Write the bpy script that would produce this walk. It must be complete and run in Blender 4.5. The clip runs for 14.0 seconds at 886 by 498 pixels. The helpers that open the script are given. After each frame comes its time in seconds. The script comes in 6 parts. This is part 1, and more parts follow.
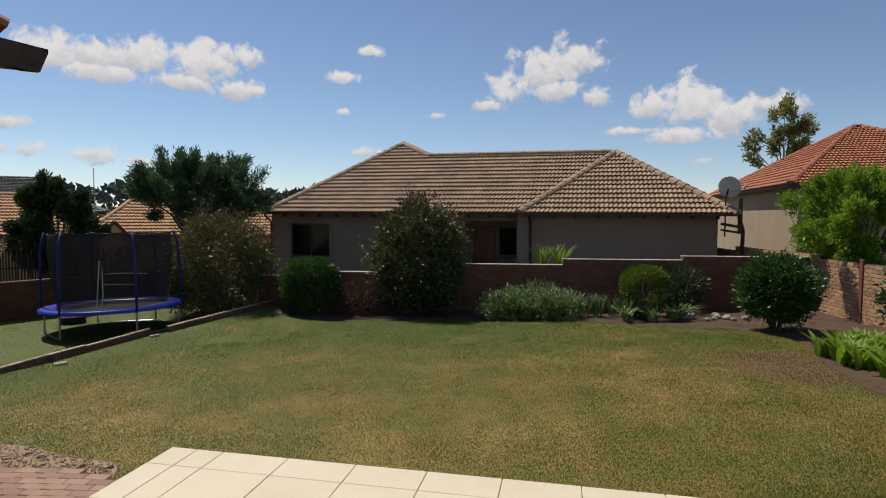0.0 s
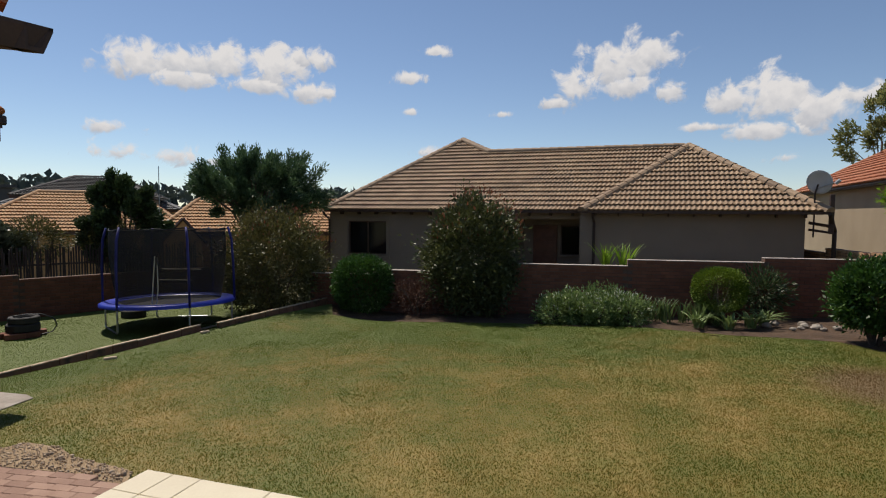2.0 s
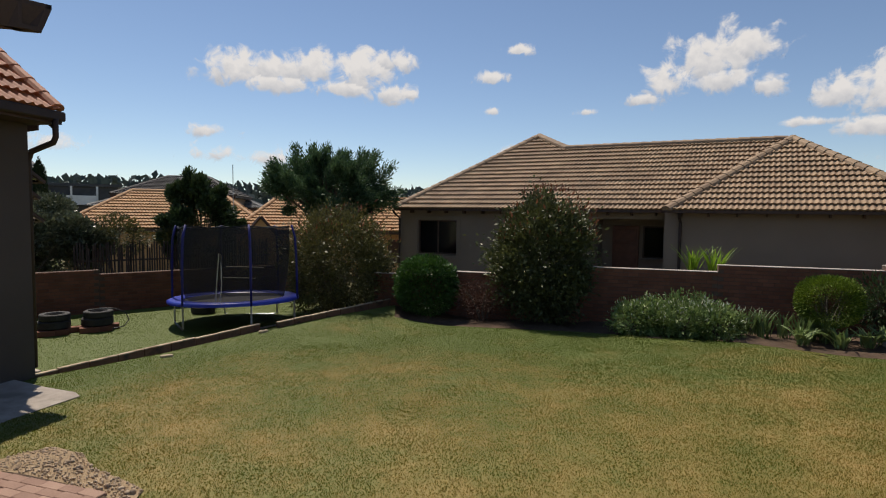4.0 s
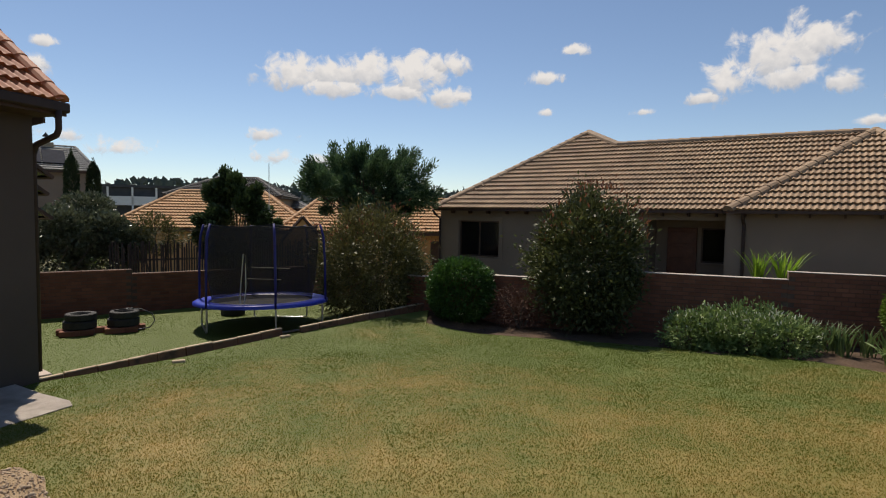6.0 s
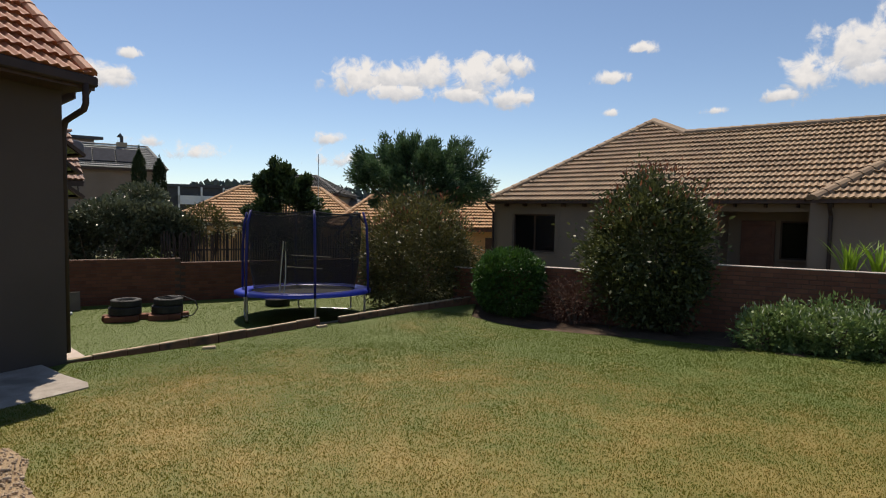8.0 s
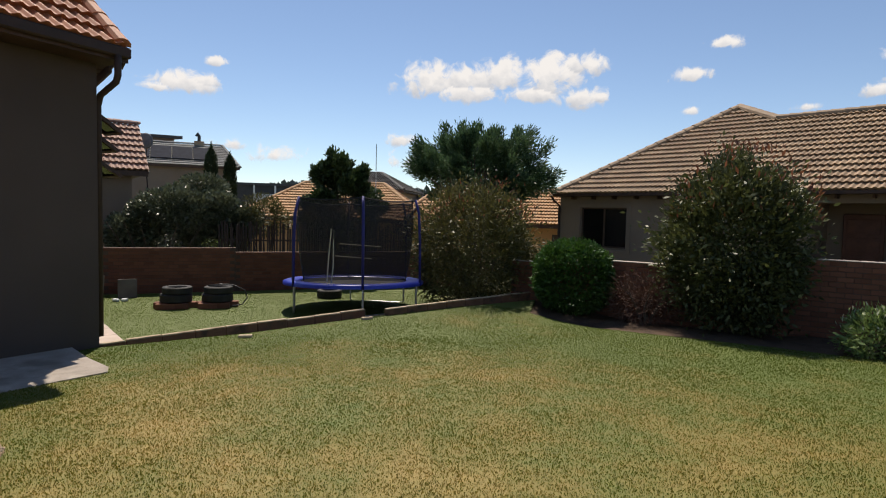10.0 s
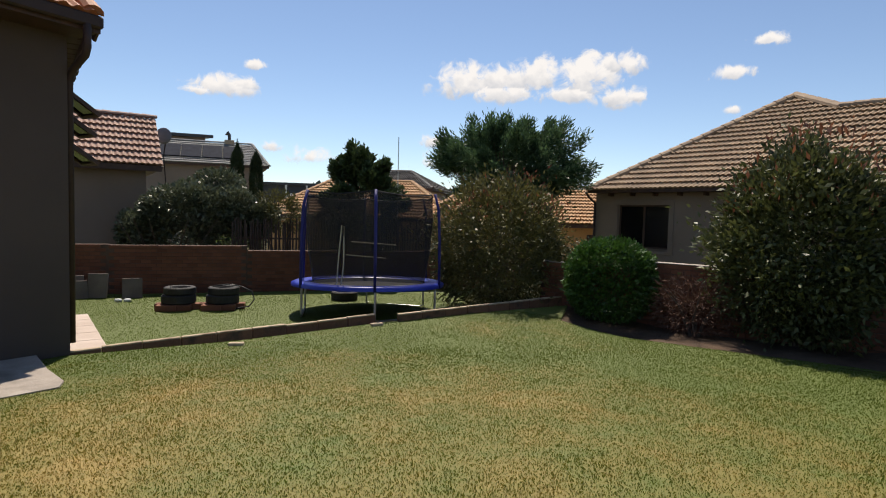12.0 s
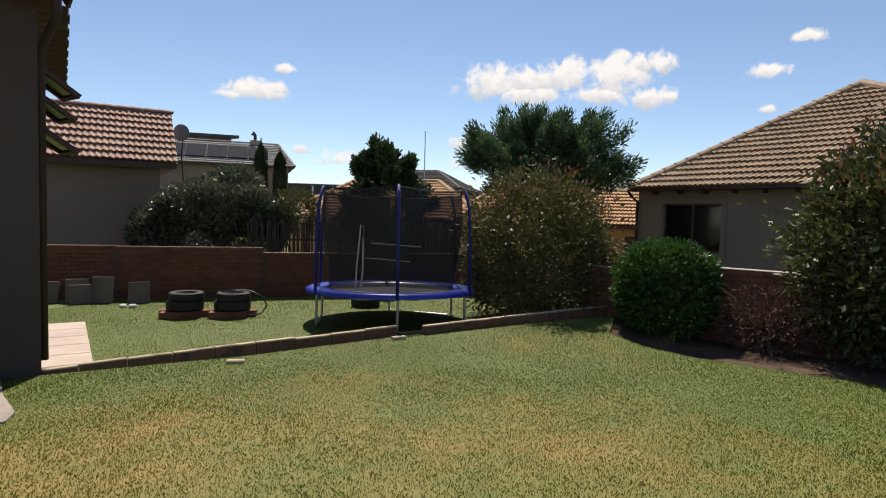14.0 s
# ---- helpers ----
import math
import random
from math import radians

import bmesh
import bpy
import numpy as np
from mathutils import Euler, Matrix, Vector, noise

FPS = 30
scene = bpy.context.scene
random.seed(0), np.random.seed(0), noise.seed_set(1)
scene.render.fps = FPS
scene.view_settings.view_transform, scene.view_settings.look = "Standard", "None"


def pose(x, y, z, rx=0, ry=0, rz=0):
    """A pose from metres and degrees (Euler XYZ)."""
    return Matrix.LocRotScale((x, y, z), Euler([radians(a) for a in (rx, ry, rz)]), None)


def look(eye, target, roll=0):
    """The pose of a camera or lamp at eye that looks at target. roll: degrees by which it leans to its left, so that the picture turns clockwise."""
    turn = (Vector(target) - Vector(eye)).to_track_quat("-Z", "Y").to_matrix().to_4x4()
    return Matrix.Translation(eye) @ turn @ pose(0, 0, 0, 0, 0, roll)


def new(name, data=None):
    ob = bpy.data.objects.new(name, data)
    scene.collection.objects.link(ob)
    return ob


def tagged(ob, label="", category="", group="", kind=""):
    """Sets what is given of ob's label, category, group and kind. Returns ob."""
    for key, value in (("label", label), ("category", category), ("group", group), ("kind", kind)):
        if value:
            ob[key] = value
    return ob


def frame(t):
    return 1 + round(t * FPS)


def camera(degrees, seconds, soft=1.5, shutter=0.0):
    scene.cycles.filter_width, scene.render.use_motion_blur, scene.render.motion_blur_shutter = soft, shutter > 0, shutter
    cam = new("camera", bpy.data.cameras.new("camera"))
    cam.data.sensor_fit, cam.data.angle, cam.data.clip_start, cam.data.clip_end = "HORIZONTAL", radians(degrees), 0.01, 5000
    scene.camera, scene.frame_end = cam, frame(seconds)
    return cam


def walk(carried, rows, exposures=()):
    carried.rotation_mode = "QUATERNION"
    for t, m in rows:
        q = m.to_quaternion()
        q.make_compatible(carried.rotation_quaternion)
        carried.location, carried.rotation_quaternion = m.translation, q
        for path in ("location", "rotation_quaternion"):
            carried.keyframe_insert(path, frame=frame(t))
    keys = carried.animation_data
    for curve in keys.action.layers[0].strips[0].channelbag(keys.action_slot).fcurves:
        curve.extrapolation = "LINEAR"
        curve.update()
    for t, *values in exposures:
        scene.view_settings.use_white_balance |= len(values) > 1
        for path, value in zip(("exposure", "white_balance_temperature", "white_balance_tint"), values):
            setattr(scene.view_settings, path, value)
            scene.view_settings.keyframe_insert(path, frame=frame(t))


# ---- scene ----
cam = camera(74.6, 14.0, soft=1.1)
EXPOSURE = [(0, -0.1, 6820, 12), (6.5, 0.04, 7100, 12), (14, 0.32, 7080, 12)]
PATH = [
    (0, (-1.606, -0.973, 1.599), (-1.157, 0.974, 1.481), 0.27),
    (0.5, (-1.512, -0.803, 1.595), (-1.109, 1.153, 1.473), 0.23),
    (1, (-1.420, -0.666, 1.556), (-1.073, 1.301, 1.434), 0.29),
    (1.5, (-1.295, -0.529, 1.537), (-1.008, 1.448, 1.413), 0.35),
    (2, (-1.209, -0.372, 1.543), (-0.981, 1.613, 1.421), 0.42),
    (2.5, (-1.139, -0.198, 1.530), (-0.988, 1.794, 1.409), 0.51),
    (3, (-1.043, -0.007, 1.528), (-0.965, 1.989, 1.404), 0.59),
    (5.5, (-0.526, 1.114, 1.485), (-0.712, 3.103, 1.360), 0.79),
    (6, (-0.470, 1.363, 1.465), (-0.694, 3.349, 1.344), 0.84),
    (6.5, (-0.407, 1.564, 1.429), (-0.678, 3.543, 1.307), 0.79),
    (7, (-0.343, 1.763, 1.317), (-0.662, 3.735, 1.198), 0.85),
    (7.5, (-0.290, 1.939, 1.237), (-0.669, 3.901, 1.120), 1.02),
    (8, (-0.258, 2.152, 1.136), (-0.689, 4.103, 1.020), 0.98),
    (8.5, (-0.231, 2.330, 1.079), (-0.726, 4.265, 0.962), 1.15),
    (9, (-0.181, 2.549, 0.995), (-0.748, 4.466, 0.878), 1.24),
    (11.5, (-0.255, 3.941, 0.771), (-0.993, 5.799, 0.656), 1.44),
    (12, (-0.347, 4.227, 0.760), (-1.116, 6.072, 0.645), 1.48),
    (12.5, (-0.445, 4.515, 0.742), (-1.251, 6.344, 0.628), 1.52),
    (13, (-0.569, 4.805, 0.723), (-1.405, 6.620, 0.609), 1.46),
    (13.5, (-0.718, 5.030, 0.724), (-1.564, 6.841, 0.611), 1.57),
    (14, (-0.868, 5.303, 0.702), (-1.722, 7.110, 0.591), 1.48),
]
walk(cam, [(t, look(eye, target, roll)) for t, eye, target, roll in PATH], EXPOSURE)

# world, sun and exposure
SUN_TO = Vector((-1.22, 1.93, 3.8)).normalized()
world = bpy.data.worlds.new("sky")
scene.world = world
world.use_nodes = True
wn = world.node_tree
sky = wn.nodes.new("ShaderNodeTexSky")
sky.sky_type = "NISHITA"
sky.sun_disc = False
sky.sun_elevation = math.asin(SUN_TO.z)
sky.sun_rotation = math.atan2(SUN_TO.x, SUN_TO.y)
sky.altitude = 1500
sky.air_density = 1.0
sky.dust_density = 0.25
sky.ozone_density = 3.0
wn.nodes["Background"].inputs["Strength"].default_value = 0.11
wn.links.new(sky.outputs["Color"], wn.nodes["Background"].inputs["Color"])
sun_data = bpy.data.lights.new("sun", "SUN")
sun_data.energy = 4.5
sun_data.angle = radians(0.55)
sun_data.color = (1.0, 0.95, 0.87)
sun = new("sun", sun_data)
sun.matrix_basis = Matrix.Translation((0, 0, 30)) @ (-SUN_TO).to_track_quat("-Z", "Y").to_matrix().to_4x4()
scene.view_settings.exposure = 0.0


# ---- materials ----
def surf(name, dark, light, scale=3.0, rough=0.8, bump=0.3, fine=60.0, rand=0.0, metal=0.0, dist=0.01, island=False, grime=None):
    """A surface with colour variation at two scales, grain relief and, for pieces, variation from piece to piece."""
    m = bpy.data.materials.new(name)
    m.use_nodes = True
    nt = m.node_tree
    n, l = nt.nodes, nt.links
    b = n["Principled BSDF"]
    b.inputs["Roughness"].default_value = rough
    b.inputs["Metallic"].default_value = metal
    geo = n.new("ShaderNodeNewGeometry")
    big = n.new("ShaderNodeTexNoise")
    big.inputs["Scale"].default_value = scale
    big.inputs["Detail"].default_value = 5
    small = n.new("ShaderNodeTexNoise")
    small.inputs["Scale"].default_value = fine
    small.inputs["Detail"].default_value = 3
    for t in (big, small):
        l.new(geo.outputs["Position"], t.inputs["Vector"])
    add = n.new("ShaderNodeMath")
    add.operation = "MULTIPLY_ADD"
    l.new(small.outputs["Fac"], add.inputs[0])
    add.inputs[1].default_value = 0.5
    l.new(big.outputs["Fac"], add.inputs[2])
    value = add
    if rand:
        r = n.new("ShaderNodeMath")
        r.operation = "MULTIPLY_ADD"
        if island:
            l.new(geo.outputs["Random Per Island"], r.inputs[0])
        else:
            info = n.new("ShaderNodeObjectInfo")
            l.new(info.outputs["Random"], r.inputs[0])
        r.inputs[1].default_value = rand
        l.new(add.outputs[0], r.inputs[2])
        value = r
    ramp = n.new("ShaderNodeMapRange")
    ramp.inputs["From Min"].default_value = 0.45
    ramp.inputs["From Max"].default_value = 1.05 + rand
    l.new(value.outputs[0], ramp.inputs["Value"])
    mix = n.new("ShaderNodeMix")
    mix.data_type = "RGBA"
    mix.inputs["A"].default_value = (*dark, 1)
    mix.inputs["B"].default_value = (*light, 1)
    l.new(ramp.outputs[0], mix.inputs["Factor"])
    out = mix.outputs["Result"]
    if grime:
        g = n.new("ShaderNodeTexNoise")
        g.inputs["Scale"].default_value = grime[3]
        g.inputs["Detail"].default_value = 6
        l.new(geo.outputs["Position"], g.inputs["Vector"])
        gr = n.new("ShaderNodeMapRange")
        gr.inputs["From Min"].default_value, gr.inputs["From Max"].default_value = 0.5, 0.68
        l.new(g.outputs["Fac"], gr.inputs["Value"])
        gm = n.new("ShaderNodeMix")
        gm.data_type = "RGBA"
        l.new(out, gm.inputs["A"])
        gm.inputs["B"].default_value = (*grime[:3], 1)
        l.new(gr.outputs[0], gm.inputs["Factor"])
        out = gm.outputs["Result"]
    l.new(out, b.inputs["Base Color"])
    if bump:
        bp = n.new("ShaderNodeBump")
        bp.inputs["Strength"].default_value = bump
        bp.inputs["Distance"].default_value = dist
        l.new(small.outputs["Fac"], bp.inputs["Height"])
        l.new(bp.outputs["Normal"], b.inputs["Normal"])
    return m


def leaf_surf(name, dark, light, gloss=0.45, through_light=0.35, scale=1.2):
    """Leaves: colour from leaf to leaf and from place to place, some light passing through."""
    m = bpy.data.materials.new(name)
    m.use_nodes = True
    n, l = m.node_tree.nodes, m.node_tree.links
    b = n["Principled BSDF"]
    b.inputs["Roughness"].default_value = gloss + 0.15
    b.inputs["Specular IOR Level"].default_value = 0.4
    geo = n.new("ShaderNodeNewGeometry")
    noise_t = n.new("ShaderNodeTexNoise")
    noise_t.inputs["Scale"].default_value = scale
    noise_t.inputs["Detail"].default_value = 4
    l.new(geo.outputs["Position"], noise_t.inputs["Vector"])
    add = n.new("ShaderNodeMath")
    add.operation = "MULTIPLY_ADD"
    add.inputs[1].default_value = 0.6
    l.new(geo.outputs["Random Per Island"], add.inputs[0])
    l.new(noise_t.outputs["Fac"], add.inputs[2])
    rng = n.new("ShaderNodeMapRange")
    rng.inputs["From Min"].default_value, rng.inputs["From Max"].default_value = 0.4, 1.15
    l.new(add.outputs[0], rng.inputs["Value"])
    mix = n.new("ShaderNodeMix")
    mix.data_type = "RGBA"
    mix.inputs["A"].default_value, mix.inputs["B"].default_value = (*dark, 1), (*light, 1)
    l.new(rng.outputs[0], mix.inputs["Factor"])
    l.new(mix.outputs["Result"], b.inputs["Base Color"])
    tr = n.new("ShaderNodeBsdfTranslucent")
    l.new(mix.outputs["Result"], tr.inputs["Color"])
    ms = n.new("ShaderNodeMixShader")
    ms.inputs["Fac"].default_value = through_light
    l.new(b.outputs[0], ms.inputs[1])
    l.new(tr.outputs[0], ms.inputs[2])
    l.new(ms.outputs[0], n["Material Output"].inputs["Surface"])
    return m


def lawn_surf(name, blades):
    """Kikuyu lawn: green and straw patches at several scales."""
    m = bpy.data.materials.new(name)
    m.use_nodes = True
    n, l = m.node_tree.nodes, m.node_tree.links
    b = n["Principled BSDF"]
    b.inputs["Roughness"].default_value = 0.75
    geo = n.new("ShaderNodeNewGeometry")
    total = None
    for sc, w, det in ((0.4, 1.1, 3), (1.3, 0.9, 5), (5.0, 0.6, 4), (26.0, 0.4, 4)):
        t = n.new("ShaderNodeTexNoise")
        t.inputs["Scale"].default_value, t.inputs["Detail"].default_value = sc, det
        l.new(geo.outputs["Position"], t.inputs["Vector"])
        ma = n.new("ShaderNodeMath")
        ma.operation = "MULTIPLY_ADD"
        ma.inputs[1].default_value = w
        l.new(t.outputs["Fac"], ma.inputs[0])
        if total:
            l.new(total.outputs[0], ma.inputs[2])
        else:
            ma.inputs[2].default_value = 0
        total = ma
    # the trodden middle of the lawn is drier than its watered rim
    sep = n.new("ShaderNodeSeparateXYZ")
    l.new(geo.outputs["Position"], sep.inputs[0])
    dry = n.new("ShaderNodeMapRange")
    dry.inputs["From Min"].default_value, dry.inputs["From Max"].default_value = 11.8, 7.0
    dry.inputs["To Min"].default_value, dry.inputs["To Max"].default_value = -0.4, 0.05
    l.new(sep.outputs["Y"], dry.inputs["Value"])
    lush = n.new("ShaderNodeMapRange")
    lush.inputs["From Min"].default_value, lush.inputs["From Max"].default_value = -4.0, -7.5
    lush.inputs["To Min"].default_value, lush.inputs["To Max"].default_value = 0.0, -0.35
    l.new(sep.outputs["X"], lush.inputs["Value"])
    both = n.new("ShaderNodeMath")
    l.new(dry.outputs[0], both.inputs[0])
    l.new(lush.outputs[0], both.inputs[1])
    ad = n.new("ShaderNodeMath")
    l.new(total.outputs[0], ad.inputs[0])
    l.new(both.outputs[0], ad.inputs[1])
    value = ad
    if blades:
        r = n.new("ShaderNodeMath")
        r.operation = "MULTIPLY_ADD"
        r.inputs[1].default_value = 0.38
        l.new(geo.outputs["Random Per Island"], r.inputs[0])
        l.new(ad.outputs[0], r.inputs[2])
        value = r
    ramp = n.new("ShaderNodeValToRGB")
    rng = n.new("ShaderNodeMapRange")
    rng.inputs["From Min"].default_value = 1.08 + (0.3 if blades else 0)
    rng.inputs["From Max"].default_value = 1.95 + (0.3 if blades else 0)
    l.new(value.outputs[0], rng.inputs["Value"])
    l.new(rng.outputs[0], ramp.inputs["Fac"])
    e = ramp.color_ramp.elements
    e[0].position, e[0].color = 0.0, (*LAWN_GREEN, 1)
    e[1].position, e[1].color = 1.0, (*LAWN_STRAW, 1)
    mid = e.new(0.5)
    mid.color = (*LAWN_MID, 1)
    # a worn patch near the border where the earth shows
    off = n.new("ShaderNodeVectorMath")
    off.operation = "SUBTRACT"
    off.inputs[1].default_value = (5.75, 6.4, -0.72)
    l.new(geo.outputs["Position"], off.inputs[0])
    far_off = n.new("ShaderNodeVectorMath")
    far_off.operation = "LENGTH"
    l.new(off.outputs[0], far_off.inputs[0])
    ragged = n.new("ShaderNodeMath")
    ragged.operation = "MULTIPLY_ADD"
    ragged.inputs[1].default_value = -1.4
    l.new(t.outputs["Fac"], ragged.inputs[0])
    l.new(far_off.outputs["Value"], ragged.inputs[2])
    worn = n.new("ShaderNodeMapRange")
    worn.inputs["From Min"].default_value, worn.inputs["From Max"].default_value = 0.75, 0.0
    worn.inputs["To Max"].default_value = 0.8
    l.new(ragged.outputs[0], worn.inputs["Value"])
    earth = n.new("ShaderNodeMix")
    earth.data_type = "RGBA"
    earth.inputs["B"].default_value = (0.19, 0.11, 0.055, 1)
    l.new(worn.outputs[0], earth.inputs["Factor"])
    l.new(ramp.outputs["Color"], earth.inputs["A"])
    colour = earth.outputs["Result"]
    if not blades:
        dim = n.new("ShaderNodeMix")
        dim.data_type = "RGBA"
        # thatch: fine dark gaps between pale dead runners
        gaps = n.new("ShaderNodeTexNoise")
        gaps.inputs["Scale"].default_value, gaps.inputs["Detail"].default_value = 85.0, 3
        l.new(geo.outputs["Position"], gaps.inputs["Vector"])
        depth = n.new("ShaderNodeMapRange")
        depth.inputs["From Min"].default_value, depth.inputs["From Max"].default_value = 0.6, 0.36
        depth.inputs["To Max"].default_value = 0.45
        l.new(gaps.outputs["Fac"], depth.inputs["Value"])
        l.new(depth.outputs[0], dim.inputs["Factor"])
        dim.inputs["B"].default_value = (0.1, 0.085, 0.025, 1)
        l.new(colour, dim.inputs["A"])
        l.new(dim.outputs["Result"], b.inputs["Base Color"])
    else:
        l.new(colour, b.inputs["Base Color"])
        tr = n.new("ShaderNodeBsdfTranslucent")
        l.new(colour, tr.inputs["Color"])
        ms = n.new("ShaderNodeMixShader")
        ms.inputs["Fac"].default_value = 0.48
        l.new(b.outputs[0], ms.inputs[1])
        l.new(tr.outputs[0], ms.inputs[2])
        l.new(ms.outputs[0], n["Material Output"].inputs["Surface"])
    return m


def net_surf(name, color, cover):
    m = bpy.data.materials.new(name)
    m.use_nodes = True
    n, l = m.node_tree.nodes, m.node_tree.links
    b = n["Principled BSDF"]
    b.inputs["Base Color"].default_value = (*color, 1)
    b.inputs["Roughness"].default_value = 0.7
    tr = n.new("ShaderNodeBsdfTransparent")
    ms = n.new("ShaderNodeMixShader")
    ms.inputs["Fac"].default_value = cover
    l.new(tr.outputs[0], ms.inputs[1])
    l.new(b.outputs[0], ms.inputs[2])
    l.new(ms.outputs[0], n["Material Output"].inputs["Surface"])
    return m


LAWN_GREEN, LAWN_MID, LAWN_STRAW = (0.09, 0.13, 0.011), (0.187, 0.155, 0.023), (0.345, 0.23, 0.063)
M_lawn, M_blades = lawn_surf("lawn_thatch", False), lawn_surf("lawn_blades", True)
M_soil = surf("bed_soil", (0.045, 0.027, 0.016), (0.12, 0.07, 0.038), 4, 0.95, 0.8, 40, dist=0.03)
M_veld = surf("distant_ground", (0.08, 0.09, 0.04), (0.2, 0.17, 0.08), 0.3, 0.95, 0.2, 5)
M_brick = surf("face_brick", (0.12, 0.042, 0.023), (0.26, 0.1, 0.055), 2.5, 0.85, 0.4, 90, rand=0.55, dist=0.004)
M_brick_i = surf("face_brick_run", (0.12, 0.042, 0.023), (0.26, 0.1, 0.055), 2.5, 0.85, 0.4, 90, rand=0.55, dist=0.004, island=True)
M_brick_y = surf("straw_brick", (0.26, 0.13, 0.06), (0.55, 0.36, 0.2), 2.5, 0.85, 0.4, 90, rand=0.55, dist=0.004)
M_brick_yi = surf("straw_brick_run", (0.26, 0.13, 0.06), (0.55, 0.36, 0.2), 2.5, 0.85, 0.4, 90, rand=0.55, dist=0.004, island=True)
M_mortar = surf("mortar", (0.08, 0.048, 0.035), (0.15, 0.1, 0.075), 6, 0.95, 0.4, 80)
M_coping = surf("coping_mortar", (0.3, 0.25, 0.21), (0.5, 0.44, 0.38), 4, 0.9, 0.3, 50)
# Own house plaster: the wall's shade is put into its colour.
M_plaster_d = surf("shade_darkened_plaster", (0.064, 0.046, 0.036), (0.09, 0.067, 0.053), 0.8, 0.85, 0.25, 120, dist=0.004)
M_plaster = surf("grey_brown_plaster", (0.2, 0.15, 0.112), (0.25, 0.192, 0.147), 0.8, 0.85, 0.25, 120, dist=0.004)
M_plaster_t = surf("tan_plaster", (0.31, 0.24, 0.155), (0.38, 0.3, 0.2), 0.8, 0.85, 0.25, 120, dist=0.004)
M_plaster_o = surf("ochre_plaster", (0.55, 0.31, 0.13), (0.64, 0.38, 0.17), 0.8, 0.85, 0.2, 100, dist=0.004)
M_tile_b = surf("brown_roof_tile", (0.19, 0.118, 0.068), (0.43, 0.29, 0.172), 1.5, 0.75, 0.3, 70, rand=0.4, dist=0.004)
M_tile_bi = surf("brown_roof_tile_run", (0.19, 0.118, 0.068), (0.43, 0.29, 0.172), 1.5, 0.75, 0.3, 70, rand=0.4, dist=0.004, island=True)
M_tile_o = surf("terracotta_roof_tile", (0.27, 0.08, 0.032), (0.45, 0.165, 0.07), 1.5, 0.7, 0.3, 70, rand=0.4, dist=0.004)
M_tile_oi = surf("terracotta_roof_tile_run", (0.27, 0.08, 0.032), (0.45, 0.165, 0.07), 1.5, 0.7, 0.3, 70, rand=0.4, dist=0.004, island=True)
M_tile_p = surf("pinkish_roof_tile", (0.27, 0.145, 0.1), (0.43, 0.26, 0.19), 1.5, 0.75, 0.3, 70, rand=0.4, dist=0.004)
M_tile_pi = surf("pinkish_roof_tile_run", (0.27, 0.145, 0.1), (0.43, 0.26, 0.19), 1.5, 0.75, 0.3, 70, rand=0.4, dist=0.004, island=True)
M_tile_y = surf("sand_roof_tile", (0.36, 0.185, 0.075), (0.54, 0.31, 0.14), 1.5, 0.75, 0.3, 70, rand=0.4, dist=0.004, island=True)
M_tile_d = surf("charcoal_roof_tile", (0.035, 0.033, 0.032), (0.075, 0.07, 0.066), 1.5, 0.75, 0.3, 70, rand=0.3, dist=0.004, island=True)
M_tile_g = surf("grey_roof_tile", (0.14, 0.14, 0.135), (0.24, 0.24, 0.23), 1.5, 0.75, 0.3, 70, rand=0.3, dist=0.004, island=True)
M_wood = surf("dark_stained_timber", (0.035, 0.018, 0.012), (0.09, 0.045, 0.028), 6, 0.6, 0.3, 60)
M_door = surf("red_brown_door", (0.1, 0.035, 0.02), (0.19, 0.075, 0.04), 5, 0.5, 0.2, 60)
M_gutter = surf("brown_gutter", (0.026, 0.014, 0.01), (0.05, 0.027, 0.02), 5, 0.7, 0.1, 60)
M_dark = surf("room_shade", (0.008, 0.007, 0.006), (0.02, 0.017, 0.015), 2, 0.9, 0.0, 20)
M_cream = surf("cream_floor_tile", (0.62, 0.53, 0.36), (0.74, 0.65, 0.46), 2, 0.4, 0.1, 80, rand=0.15, dist=0.002)
M_grout = surf("grout", (0.25, 0.22, 0.18), (0.35, 0.31, 0.26), 5, 0.9, 0.3, 80)
M_paver = surf("clay_paver", (0.19, 0.1, 0.068), (0.41, 0.26, 0.185), 3, 0.85, 0.4, 70, rand=0.6, dist=0.004)
M_concrete = surf("concrete", (0.25, 0.21, 0.175), (0.42, 0.365, 0.31), 3, 0.9, 0.4, 50, grime=(0.2, 0.17, 0.14, 2.5))
M_slab = surf("pale_slab", (0.42, 0.33, 0.27), (0.6, 0.5, 0.43), 3, 0.9, 0.4, 50, rand=0.3)
# Red-brown brick, darkened to hold the shade on the kerb's front face.
M_kerb = surf("shaded_kerb_brick", (0.12, 0.05, 0.028), (0.28, 0.135, 0.075), 4, 0.9, 0.5, 50, rand=0.3, grime=(0.07, 0.045, 0.03, 4))
# Pale to hold the sunlight on the kerb's top; loose blocks share it.
M_kerb_top = surf("sunlit_kerb_tone", (0.34, 0.25, 0.16), (0.58, 0.46, 0.32), 4, 0.9, 0.4, 50, rand=0.2, grime=(0.22, 0.16, 0.1, 5))
# Concrete of the leaning slabs, darkened for the shade they stand in.
M_shaded_slab = surf("shaded_slab", (0.11, 0.085, 0.07), (0.22, 0.18, 0.15), 4, 0.9, 0.4, 50, rand=0.3)
M_blue = surf("blue_vinyl", (0.015, 0.03, 0.3), (0.03, 0.055, 0.45), 3, 0.35, 0.1, 40)
M_sleeve = surf("blue_sleeve", (0.012, 0.012, 0.12), (0.02, 0.022, 0.2), 4, 0.6, 0.2, 60)
